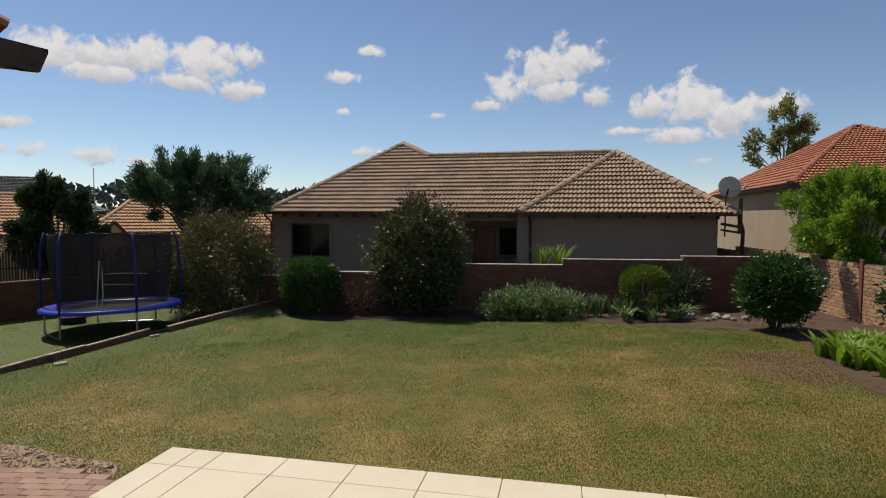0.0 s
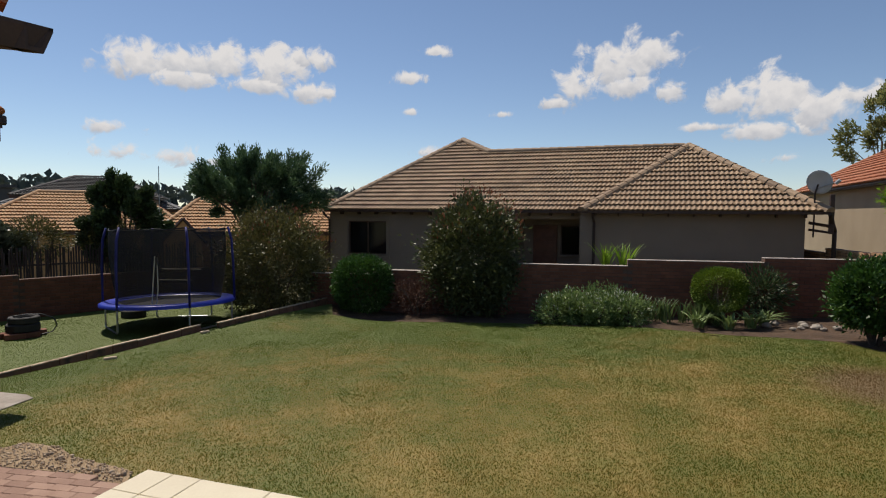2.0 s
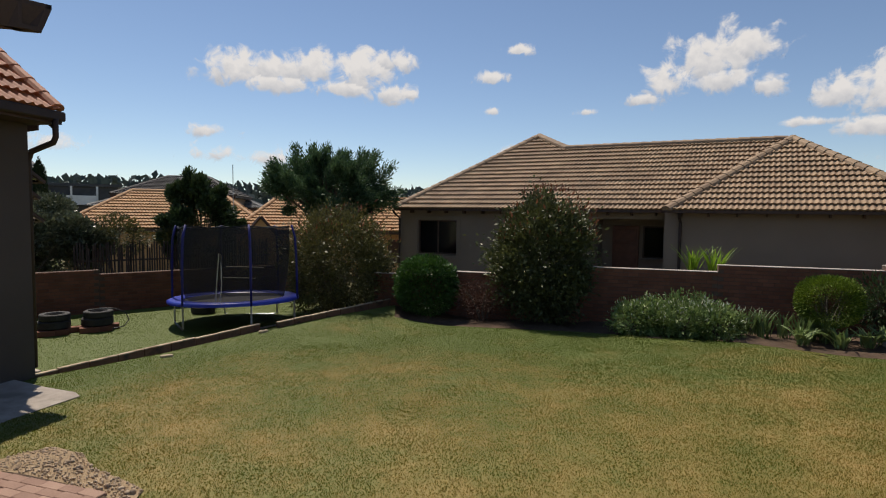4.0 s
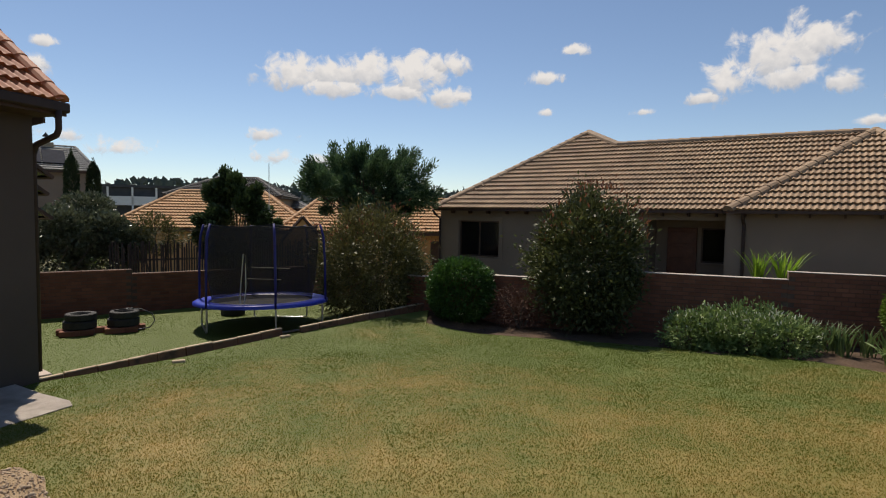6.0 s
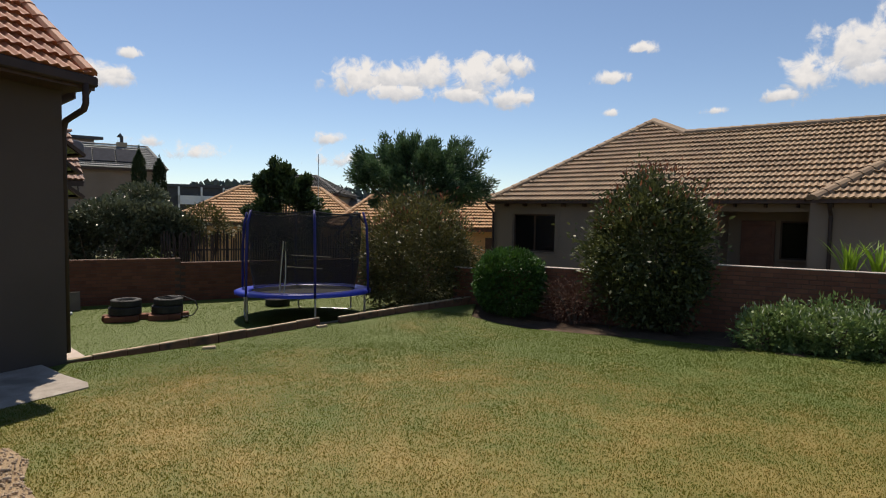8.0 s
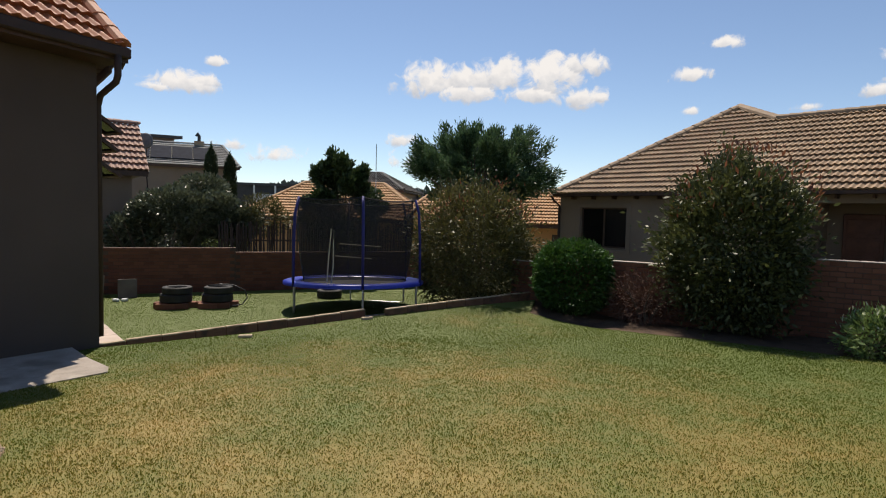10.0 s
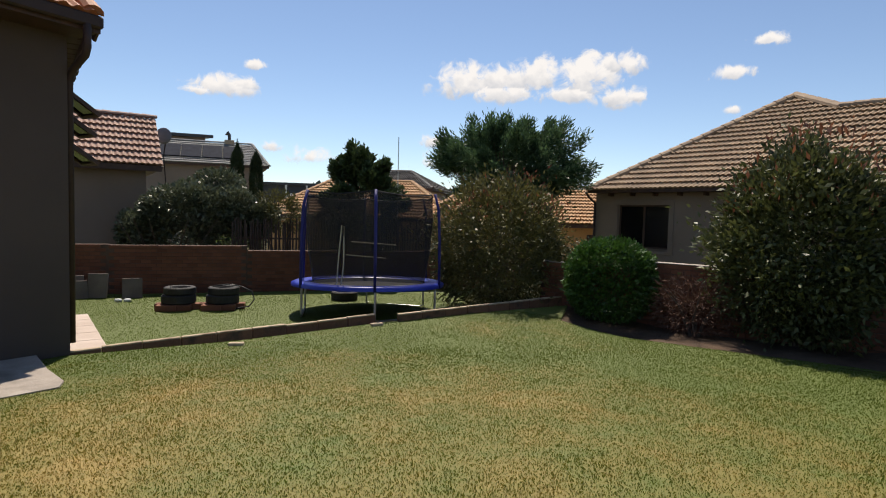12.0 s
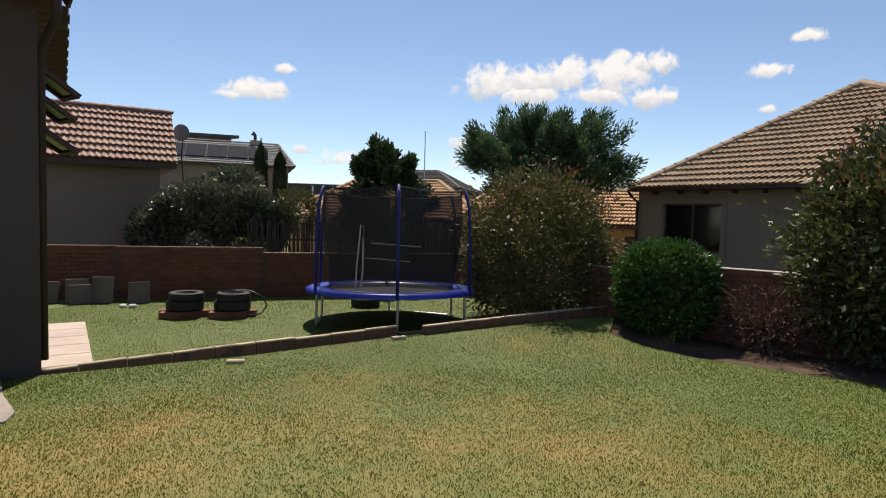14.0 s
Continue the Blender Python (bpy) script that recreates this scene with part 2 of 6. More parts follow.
M_steel = surf("galvanised_steel", (0.35, 0.36, 0.36), (0.5, 0.51, 0.52), 8, 0.4, 0.1, 60, metal=0.8)
M_mat = surf("jumping_mat", (0.01, 0.01, 0.012), (0.02, 0.02, 0.022), 4, 0.7, 0.2, 80)
M_net = net_surf("safety_net", (0.022, 0.017, 0.015), 0.68)
M_rope = surf("pale_strap", (0.4, 0.36, 0.28), (0.55, 0.5, 0.4), 10, 0.8, 0.2, 60)
M_rubber = surf("tyre_rubber", (0.012, 0.011, 0.011), (0.035, 0.032, 0.03), 6, 0.75, 0.3, 50)
M_hose = surf("garden_hose", (0.02, 0.02, 0.018), (0.05, 0.05, 0.045), 6, 0.5, 0.1, 50)
M_dish_dark = surf("weathered_dish", (0.13, 0.13, 0.135), (0.2, 0.2, 0.21), 4, 0.7, 0.1, 40)
M_dish = surf("dish_grey", (0.4, 0.41, 0.43), (0.52, 0.53, 0.55), 4, 0.5, 0.1, 40)
M_solar = surf("solar_panel", (0.012, 0.014, 0.022), (0.03, 0.035, 0.05), 3, 0.7, 0.05, 30)
M_solar.node_tree.nodes["Principled BSDF"].inputs["Specular IOR Level"].default_value = 0.02
M_white = surf("white_paint", (0.68, 0.68, 0.66), (0.8, 0.8, 0.78), 3, 0.5, 0.1, 40)
M_bark = surf("bark", (0.06, 0.045, 0.03), (0.16, 0.12, 0.09), 8, 0.9, 0.8, 40, dist=0.02)
M_slat = surf("fence_lath", (0.04, 0.026, 0.019), (0.11, 0.078, 0.058), 6, 0.85, 0.4, 50, rand=0.3)
M_rock = surf("garden_stone", (0.2, 0.165, 0.13), (0.42, 0.37, 0.31), 5, 0.9, 0.6, 40, rand=0.3)
M_metal_roof = surf("dark_metal_roof", (0.03, 0.03, 0.032), (0.06, 0.06, 0.065), 2, 0.5, 0.1, 30)
L_cube = leaf_surf("clipped_shrub_leaf", (0.018, 0.05, 0.009), (0.075, 0.165, 0.028), 0.25, 0.18)
L_ball = leaf_surf("golden_shrub_leaf", (0.045, 0.085, 0.008), (0.2, 0.28, 0.028), 0.5, 0.2)
L_big = leaf_surf("syzygium_leaf", (0.03, 0.042, 0.014), (0.135, 0.145, 0.048), 0.38, 0.2)
L_tip = leaf_surf("red_new_leaf", (0.15, 0.05, 0.03), (0.25, 0.1, 0.05), 0.4)
L_olive = leaf_surf("olive_leaf", (0.045, 0.05, 0.016), (0.18, 0.16, 0.05), 0.4, 0.22)
L_dark = leaf_surf("dark_leaf", (0.022, 0.043, 0.015), (0.085, 0.125, 0.042), 0.3, 0.2)
L_hedge = leaf_surf("hedge_leaf", (0.045, 0.06, 0.03), (0.2, 0.22, 0.13), 0.25, 0.15)
L_bright = leaf_surf("bright_leaf", (0.1, 0.2, 0.015), (0.28, 0.42, 0.04), 0.4, 0.45)
L_grey = leaf_surf("grey_green_leaf", (0.07, 0.125, 0.032), (0.25, 0.33, 0.11), 0.4, 0.25)
L_airy = leaf_surf("pale_tree_leaf", (0.14, 0.16, 0.05), (0.3, 0.3, 0.12), 0.5, 0.5)
L_strap = leaf_surf("strap_leaf", (0.05, 0.09, 0.025), (0.16, 0.22, 0.08), 0.35)
L_pine = leaf_surf("acacia_leaf", (0.026, 0.06, 0.028), (0.115, 0.19, 0.08), 0.4, 0.25)
L_cyp = leaf_surf("cypress_leaf", (0.01, 0.022, 0.008), (0.035, 0.06, 0.02), 0.7, 0.15)
# Leaf colour lightened and blued to carry the haze of distance.
L_far = leaf_surf("hazed_tree_leaf", (0.045, 0.062, 0.06), (0.085, 0.11, 0.1), 0.8, 0.1)
L_twig = leaf_surf("dry_twig", (0.08, 0.04, 0.03), (0.18, 0.1, 0.07), 0.8, 0.1)
# Pale green-white leaves that stand for light glinting off the border shrubs.
L_glint = leaf_surf("leaf_glint", (0.36, 0.4, 0.28), (0.62, 0.64, 0.5), 0.6, 0.3)


# ---- building helpers ----
def rise(x, y):
    """The estate climbs gently away from the patio."""
    return 0.04 * (0.99 * y - 0.14 * x)


def raised(m):
    """A pose lifted by the climb of the ground under it."""
    p = m.translation
    return Matrix.Translation((0, 0, rise(p.x, p.y))) @ m


def thing(name, m, label, category, group="", kind=""):
    ob = new(name)
    ob.empty_display_size = 0.1
    ob.matrix_basis = m
    return tagged(ob, label, category, group, kind)


def mesh_of(name, verts, faces, material, smooth=False):
    me = bpy.data.meshes.new(name)
    me.from_pydata([tuple(v) for v in verts], [], [tuple(f) for f in faces])
    me.materials.append(material)
    if smooth:
        me.polygons.foreach_set("use_smooth", [True] * len(me.polygons))
    me.update()
    return me


def part(name, bm, material, parent, label="", smooth=False):
    """Links a bmesh or a mesh as one object under a thing or a part."""
    if isinstance(bm, bmesh.types.BMesh):
        me = bpy.data.meshes.new(name)
        bm.to_mesh(me)
        bm.free()
        me.materials.append(material)
        if smooth:
            me.polygons.foreach_set("use_smooth", [True] * len(me.polygons))
    else:
        me = bm
    ob = new(name, me)
    ob.parent = parent
    if label:
        ob["label"] = label
    return ob


def solo(name, bm, material, label, category, group="", kind="", smooth=False):
    return tagged(part(name, bm, material, None, "", smooth), label, category, group, kind)


def box(x0, y0, z0, x1, y1, z1, bevel=0.0, bm=None):
    bm = bm or bmesh.new()
    r = bmesh.ops.create_cube(bm, size=1.0)
    for v in r["verts"]:
        v.co = Vector((x0 + (v.co.x + 0.5) * (x1 - x0), y0 + (v.co.y + 0.5) * (y1 - y0), z0 + (v.co.z + 0.5) * (z1 - z0)))
    if bevel:
        bmesh.ops.bevel(bm, geom=list({e for v in r["verts"] for e in v.link_edges}), offset=bevel, segments=1, affect="EDGES")
    return bm


def tube(points, radii, sides=8, bm=None, cap=True):
    """A tube along points, with a radius at each."""
    bm = bm or bmesh.new()
    pts = [Vector(p) for p in points]
    rings = []
    side = None
    for i, p in enumerate(pts):
        d = (pts[min(i + 1, len(pts) - 1)] - pts[max(i - 1, 0)]).normalized()
        if side is None:
            side = d.cross(Vector((0, 0, 1)) if abs(d.z) < 0.9 else Vector((1, 0, 0)))
        a = (side - d * side.dot(d)).normalized()
        side = a
        b = d.cross(a)
        r = radii[i] if hasattr(radii, "__len__") else radii
        rings.append([bm.verts.new(p + r * (math.cos(2 * math.pi * k / sides) * a + math.sin(2 * math.pi * k / sides) * b)) for k in range(sides)])
    for q, s in zip(rings, rings[1:]):
        for k in range(sides):
            bm.faces.new((q[k], q[(k + 1) % sides], s[(k + 1) % sides], s[k]))
    if cap:
        bm.faces.new(rings[0][::-1])
        bm.faces.new(rings[-1])
    bmesh.ops.recalc_face_normals(bm, faces=bm.faces)
    return bm


def poly(points, thick, bm=None):
    """A slab: a flat polygon and its copy pushed down by thick."""
    bm = bm or bmesh.new()
    top = [bm.verts.new(p) for p in points]
    low = [bm.verts.new(Vector(p) - Vector((0, 0, thick))) for p in points]
    bm.faces.new(top)
    bm.faces.new(low[::-1])
    for i in range(len(top)):
        j = (i + 1) % len(top)
        bm.faces.new((top[j], top[i], low[i], low[j]))
    bmesh.ops.recalc_face_normals(bm, faces=bm.faces)
    return bm


def inside(u, v, pts):
    hit = False
    for (x0, y0), (x1, y1) in zip(pts, pts[1:] + pts[:1]):
        if (y0 > v) != (y1 > v) and u < (x1 - x0) * (v - y0) / (y1 - y0) + x0:
            hit = not hit
    return hit


def pieces(name, me, run_material, places, parent, limit, tint=None):
    """Alike pieces on one mesh: the first of the places as parts of their own, the rest joined into one part."""
    for m in places[:limit]:
        ob = new(name, me)
        ob.parent = parent
        ob.matrix_basis = m
    rest = places[limit:]
    if rest:
        base = np.array([v.co for v in me.vertices])
        faces = [list(p.vertices) for p in me.polygons]
        verts, out = [], []
        for i, m in enumerate(rest):
            a = np.array(m)
            verts.extend((base @ a[:3, :3].T + a[:3, 3]).tolist())
            out.extend([[k + i * len(base) for k in f] for f in faces])
        ob = part(name + "_run", mesh_of(name + "_run", verts, out, run_material), None, parent)
        ob["kind"] = "stuff"


def frame_of(origin, u, s):
    """A matrix whose x runs along u, y along s and z out of the plane."""
    u, s = Vector(u).normalized(), Vector(s).normalized()
    n = u.cross(s).normalized()
    return Matrix.Translation(origin) @ Matrix((u, s, n)).transposed().to_4x4()


def tile_mesh(name, material, w=0.30, length=0.365):
    """One profiled concrete roof tile: two rolls across, a thick front edge."""
    n = 15
    prof = [0.034 * (0.5 - 0.5 * math.cos(4 * math.pi * i / (n - 1))) ** 1.2 for i in range(n)]
    xs = [w * i / (n - 1) for i in range(n)]
    verts = [(x, 0, h + 0.076) for x, h in zip(xs, prof)] + [(x, length, h + 0.008) for x, h in zip(xs, prof)] + [(x, 0.03, h + 0.004) for x, h in zip(xs, prof)]
    faces = [(i, i + 1, n + i + 1, n + i) for i in range(n - 1)] + [(2 * n + i, 2 * n + i + 1, i + 1, i) for i in range(n - 1)]
    me = mesh_of(name, verts, faces, material)
    return me


TILES = {}


def tile_plane(parent, origin, u, s, outline, material, run_material, limit, underlay, gauge=0.32, w=0.30, order=None):
    """A tiled roof plane: outline in metres along the eave and up the slope. Returns the underlay slab."""
    m = frame_of(origin, u, s)
    slab = part("roof_underlay", poly([m @ Vector((a, b, -0.005)) for a, b in outline], 0.06), underlay, parent)
    key = material.name
    if key not in TILES:
        TILES[key] = tile_mesh("roof_tile", material)
    us, vs = [p[0] for p in outline], [p[1] for p in outline]
    places = []
    row = 0
    v = min(vs)
    while v < max(vs):
        k = math.floor(min(us) / w)
        while k * w < max(us):
            a = k * w
            if inside(a + w / 2, v + gauge / 2, outline):
                places.append(m @ Matrix.Translation((a, v - 0.03, 0.004 + 0.003 * random.random())) @ Matrix.Rotation(random.uniform(-0.006, 0.006), 4, "Z"))
            k += 1
        row += 1
        v = min(vs) + row * gauge
    if order:
        places.sort(key=order)
    pieces("roof_tile", TILES[key], run_material, places, parent, limit)
    return m


def ridge_caps(parent, a, b, material, r=0.13, step=0.36):
    """Rounded ridge or hip tiles laid in a row from a up to b."""
    a, b = Vector(a), Vector(b)
    d = b - a
    count = max(1, round(d.length / step))
    key = "cap" + material.name
    if key not in TILES:
        verts, faces = [], []
        for y, rr in ((0, r * 1.08), (0.41, r * 0.92)):
            for i in range(7):
                t = math.pi * i / 6
                verts.append((rr * math.cos(t), y, rr * 0.8 * math.sin(t)))
        for i in range(6):
            faces.append((i + 1, i, 7 + i, 8 + i))
        faces.append(tuple(range(7)))
        TILES[key] = mesh_of("ridge_tile", verts, faces, material)
    yv = d.normalized()
    xv = yv.cross(Vector((0, 0, 1))).normalized()
    zv = xv.cross(yv)
    rot = Matrix((xv, yv, zv)).transposed().to_4x4()
    for i in range(count):
        ob = new("ridge_tile", TILES[key])
        ob.parent = parent
        ob.matrix_basis = Matrix.Translation(a + d * (i / count)) @ rot


def box_in(m, x0, y0, z0, x1, y1, z1, bevel=0.0):
    bm = box(x0, y0, z0, x1, y1, z1, bevel)
    bmesh.ops.transform(bm, matrix=m, verts=bm.verts)
    return bm


def wall_with_holes(parent, name, m, length, z0, z1, thick, holes, material):
    """A wall of the given thickness along x of m, with rectangular openings (x0, z0, x1, z1) cut through it."""
    xs = sorted({0, length, *[h[0] for h in holes], *[h[2] for h in holes]})
    bm = bmesh.new()
    for a, b in zip(xs, xs[1:]):
        mid, cuts = (a + b) / 2, []
        for h in holes:
            if h[0] < mid < h[2]:
                cuts.append((h[1], h[3]))
        z = z0
        for c0, c1 in sorted(cuts):
            if c0 > z:
                box(a, 0, z, b, thick, c0, 0, bm)
            z = c1
        if z < z1:
            box(a, 0, z, b, thick, z1, 0, bm)
    bmesh.ops.remove_doubles(bm, verts=bm.verts, dist=0.0005)
    bmesh.ops.transform(bm, matrix=m, verts=bm.verts)
    return part(name, bm, material, parent)


# ---- ground ----
KERB = [(-7.3, 8.85), (-6.35, 10.45), (-4.98, 12.5), (-3.62, 14.2), (-2.5, 15.75)]


def kerb_distance(x, y):
    best = 99.0
    for (x0, y0), (x1, y1) in zip(KERB, KERB[1:]):
        dx, dy = x1 - x0, y1 - y0
        t = np.clip(((x - x0) * dx + (y - y0) * dy) / (dx * dx + dy * dy), 0.0, 1.0)
        best = np.minimum(best, np.hypot(x - x0 - t * dx, y - y0 - t * dy))
    return best


def lawn_z(x, y):
    """The lawn slopes away from the patio and levels out along the kerb."""
    z = -1.25 + 0.025 * (x + 2.5) - 0.07 * (y - 8.0)
    w = np.maximum(0.0, 1 - kerb_distance(x, y) / 2.5)
    return z + w * (np.maximum(z, -1.52) - z) + rise(x, y)


YARD_Z = -1.25


def ground_sheet():
    """One sheet to the horizon, dropping away beyond the gardens."""
    rings = [0, 30, 45, 70, 120, 300, 900, 3000]
    n = 48
    verts, faces = [(-1, 8, -2.45)], []
    for r in rings[1:]:
        for k in range(n):
            a = 2 * math.pi * k / n
            drop = -2.6 - min(r, 120) * 0.012 * (1.0 if math.cos(a - 2.2) > -0.2 else 0.2)
            x, y = -1 + r * math.cos(a), 8 + r * math.sin(a)
            near = min(1.0, 70 / r)
            verts.append((x, y, drop - 0.15 + rise(x * near, y * near)))
    for k in range(n):
        faces.append((0, 1 + k, 1 + (k + 1) % n))
    for i in range(len(rings) - 2):
        for k in range(n):
            a, b = 1 + i * n + k, 1 + i * n + (k + 1) % n
            faces.append((a, a + n, b + n, b))
    solo("ground", mesh_of("ground", verts, faces, M_veld), None, "dry veld ground falling away to the horizon", "ground", kind="structure")


def sheet(name, outline, height, material, label, category, step=0.25, skirt=1.2, bumpy=0.0):
    """A piece of ground within an outline, laid over a height function, with a skirt down into the earth."""
    bm = bmesh.new()
    vs = [bm.verts.new((x, y, 0)) for x, y in outline]
    bm.faces.new(vs)
    xs, ys = [p[0] for p in outline], [p[1] for p in outline]
    for axis, lo, hi in ((0, min(xs), max(xs)), (1, min(ys), max(ys))):
        v = lo + step
        while v < hi:
            co, no = ((v, 0, 0), (1, 0, 0)) if axis == 0 else ((0, v, 0), (0, 1, 0))
            bmesh.ops.bisect_plane(bm, geom=bm.verts[:] + bm.edges[:] + bm.faces[:], plane_co=co, plane_no=no, dist=1e-5)
            v += step
    for v in bm.verts:
        v.co.z = height(v.co.x, v.co.y) + bumpy * noise.noise(Vector((v.co.x * 1.3, v.co.y * 1.3, 3)))
    edge = [e for e in bm.edges if e.is_boundary]
    r = bmesh.ops.extrude_edge_only(bm, edges=edge)
    for v in r["geom"]:
        if isinstance(v, bmesh.types.BMVert):
            v.co.z -= skirt
    bmesh.ops.recalc_face_normals(bm, faces=bm.faces)
    return solo(name, bm, material, label, category, kind="structure", smooth=False)


BED = [(-2.35, 15.4), (-2.3, 14.3), (-1.2, 13.6), (0.2, 13.15), (1.6, 12.75), (3.2, 12.1), (4.6, 11.5), (5.75, 10.3), (6.6, 9.85), (7.25, 9.3), (7.35, 8.4), (7.1, 7.6), (6.25, 6.45), (5.75, 5.5), (5.5, 4.9), (6.4, 3.0), (8.0, -3.0)]
LAWN = [(-7.15, 8.8), (-6.2, 10.4), (-4.85, 12.5), (-3.5, 14.2), (-2.4, 15.5)] + BED[1:] + [(0.5, -3.0), (-8.5, -3.0), (-7.15, 6.0)]
ground_sheet()
sheet("lawn", LAWN, lawn_z, M_lawn, "sunlit kikuyu lawn, green with straw-dry patches", "lawn", 0.3, bumpy=0.004)
sheet("garden_bed", [(-2.5, 15.9), (-2.4, 14.2), (-1.2, 13.4), (0.2, 12.95), (1.6, 12.55), (3.2, 11.9), (4.5, 11.3), (5.6, 10.1), (6.5, 9.65), (7.05, 9.2), (7.15, 8.4), (6.9, 7.7), (6.05, 6.55), (5.55, 5.55), (5.3, 4.85), (6.2, 2.8), (7.8, -3.2), (9.0, -3.2), (11.2, 11.6), (-2.3, 15.95)],
      lambda x, y: lawn_z(x, y) - 0.03 + 0.05 * noise.noise(Vector((x * 2.2, y * 2.2, 0))), M_soil, "dark bare soil of the planted border", "garden bed", 0.3, bumpy=0.05)
sheet("lower_lawn", [(-7.25, 8.75), (-6.45, 10.5), (-5.1, 12.6), (-3.7, 14.35), (-2.6, 15.9), (-5.5, 20.5), (-17.5, 11.5), (-17.5, 6.0), (-10.0, 6.0)],
      lambda x, y: YARD_Z, M_lawn, "green lawn of the lower yard beyond the kerb", "lawn", 0.35, bumpy=0.004)


APRON = [(-5.78, 7.86), (-5.95, 8.02), (-6.5, 8.22), (-7.2, 8.55), (-8.1, 4.0), (-6.4, 4.0), (-5.99, 7.0)]
PAVING = [(-5.6, 5.5), (-4.75, 5.42), (-4.2, 5.22), (-3.75, 5.02), (-3.35, 4.75), (-3.0, 4.3), (-2.75, 3.7), (-2.5, 2.9), (-3.2, 1.0), (-6.5, 1.0), (-6.5, 5.5)]
RUBBLE = [(-5.3, 5.52), (-5.05, 5.9), (-4.85, 6.06), (-4.42, 5.86), (-4.15, 5.56), (-3.75, 5.32), (-3.42, 5.1), (-3.38, 4.8), (-3.75, 5.03), (-4.2, 5.23), (-4.75, 5.43)]
PATIO_EDGE = [(-2.45, 2.9), (5.7, -0.8), (2.0, -9.0), (-6.2, -5.0)]


def inside_many(u, v, pts):
    hit = np.zeros(len(u), bool)
    for (x0, y0), (x1, y1) in zip(pts, pts[1:] + pts[:1]):
        if y0 != y1:
            hit ^= ((y0 > v) != (y1 > v)) & (u < (x1 - x0) * (v - y0) / (y1 - y0) + x0)
    return hit


def grass(name, count, x0, x1, y0, y1, outline, height, blade, label, keep_off=(), near=1.0):
    """Single short blades, two triangles each."""
    rng = np.random.default_rng(7)
    xs, ys = rng.uniform(x0, x1, count * 3), y0 + (y1 - y0) * rng.random(count * 3) ** near
    ok = inside_many(xs, ys, outline)
    for k in keep_off:
        ok &= ~inside_many(xs, ys, k)
    xs, ys = xs[ok][:count], ys[ok][:count]
    count = len(xs)
    p = np.stack([xs, ys, height(xs, ys) + 0 * xs], 1)
    a = rng.uniform(0, 2 * np.pi, count)
    h = blade * rng.uniform(0.5, 1.3, count)
    w = 0.0026 * rng.uniform(0.7, 1.6, count)
    lean = rng.uniform(0.2, 1.1, count) * h
    la = rng.uniform(0, 2 * np.pi, count)
    sx, sy = np.cos(a) * w, np.sin(a) * w
    dx, dy = np.cos(la) * lean, np.sin(la) * lean
    z = np.zeros(count)
    v = np.stack([p + np.stack([-sx, -sy, z - 0.006], 1), p + np.stack([sx, sy, z - 0.006], 1), p + np.stack([sx * 0.7 + dx * 0.4, sy * 0.7 + dy * 0.4, h * 0.7], 1), p + np.stack([dx, dy, h], 1)], 1).reshape(-1, 3)
    f = np.arange(count * 4).reshape(-1, 4)
    me = fast_mesh(name, v, f, M_blades)
    solo(name, me, None, label, "grass", kind="stuff")


def fast_mesh(name, verts, quads, material):
    me = bpy.data.meshes.new(name)
    me.vertices.add(len(verts))
    me.vertices.foreach_set("co", np.asarray(verts, dtype=np.float32).ravel())
    me.loops.add(quads.size)
    me.loops.foreach_set("vertex_index", quads.astype(np.int32).ravel())
    me.polygons.add(len(quads))
    me.polygons.foreach_set("loop_start", np.arange(0, quads.size, quads.shape[1], dtype=np.int32))
    me.materials.append(material)
    me.update(calc_edges=True)
    return me


grass("grass", 760000, -7.2, 7.3, 2.6, 14.5, LAWN, lawn_z, 0.013, "short kikuyu grass blades, green and dry straw", (APRON, PAVING, PATIO_EDGE, RUBBLE), 1.35)
grass("lower_grass", 110000, -12.5, -2.6, 8.9, 18, [(-7.3, 8.9), (-6.5, 10.5), (-5.15, 12.6), (-3.75, 14.4), (-5.5, 18.5), (-12.5, 13.5), (-12, 9)], lambda x, y: YARD_Z, 0.015, "short green grass of the lower yard")


# ---- patio and paving ----
PATIO = Matrix.Translation((-2.455, 2.905, 0)) @ Matrix.Rotation(radians(-24.6), 4, "Z")


def patio():
    base = thing("patio", raised(PATIO), "raised patio with cream square floor tiles", "patio", kind="structure")
    part("slab", box(0.003, -9, -1.6, 9.0, -0.003, -0.012, 0), M_grout, base)
    # a narrow cut column beside the edge, then whole tiles
    cuts = {}
    for r in range(12):
        depth, y = (0.24, 0.0) if r == 0 else (0.43, -0.24 - 0.43 * (r - 1))
        for k in range(17):
            width, x = (0.18, 0.18 * k) if k < 2 else (0.43, 0.36 + 0.43 * (k - 2))
            if (width, depth) not in cuts:
                cut = bpy.data.meshes.new("floor_tile")
                bm = box(0.002, 0.002 - depth, -0.012, width - 0.002, -0.002, 0.0, 0.003)
                bm.to_mesh(cut), bm.free()
                cut.materials.append(M_cream)
                cuts[(width, depth)] = cut
            ob = new("floor_tile", cuts[(width, depth)])
            ob.parent = base
            ob.matrix_basis = Matrix.Translation((x, y, random.uniform(0, 0.0015)))


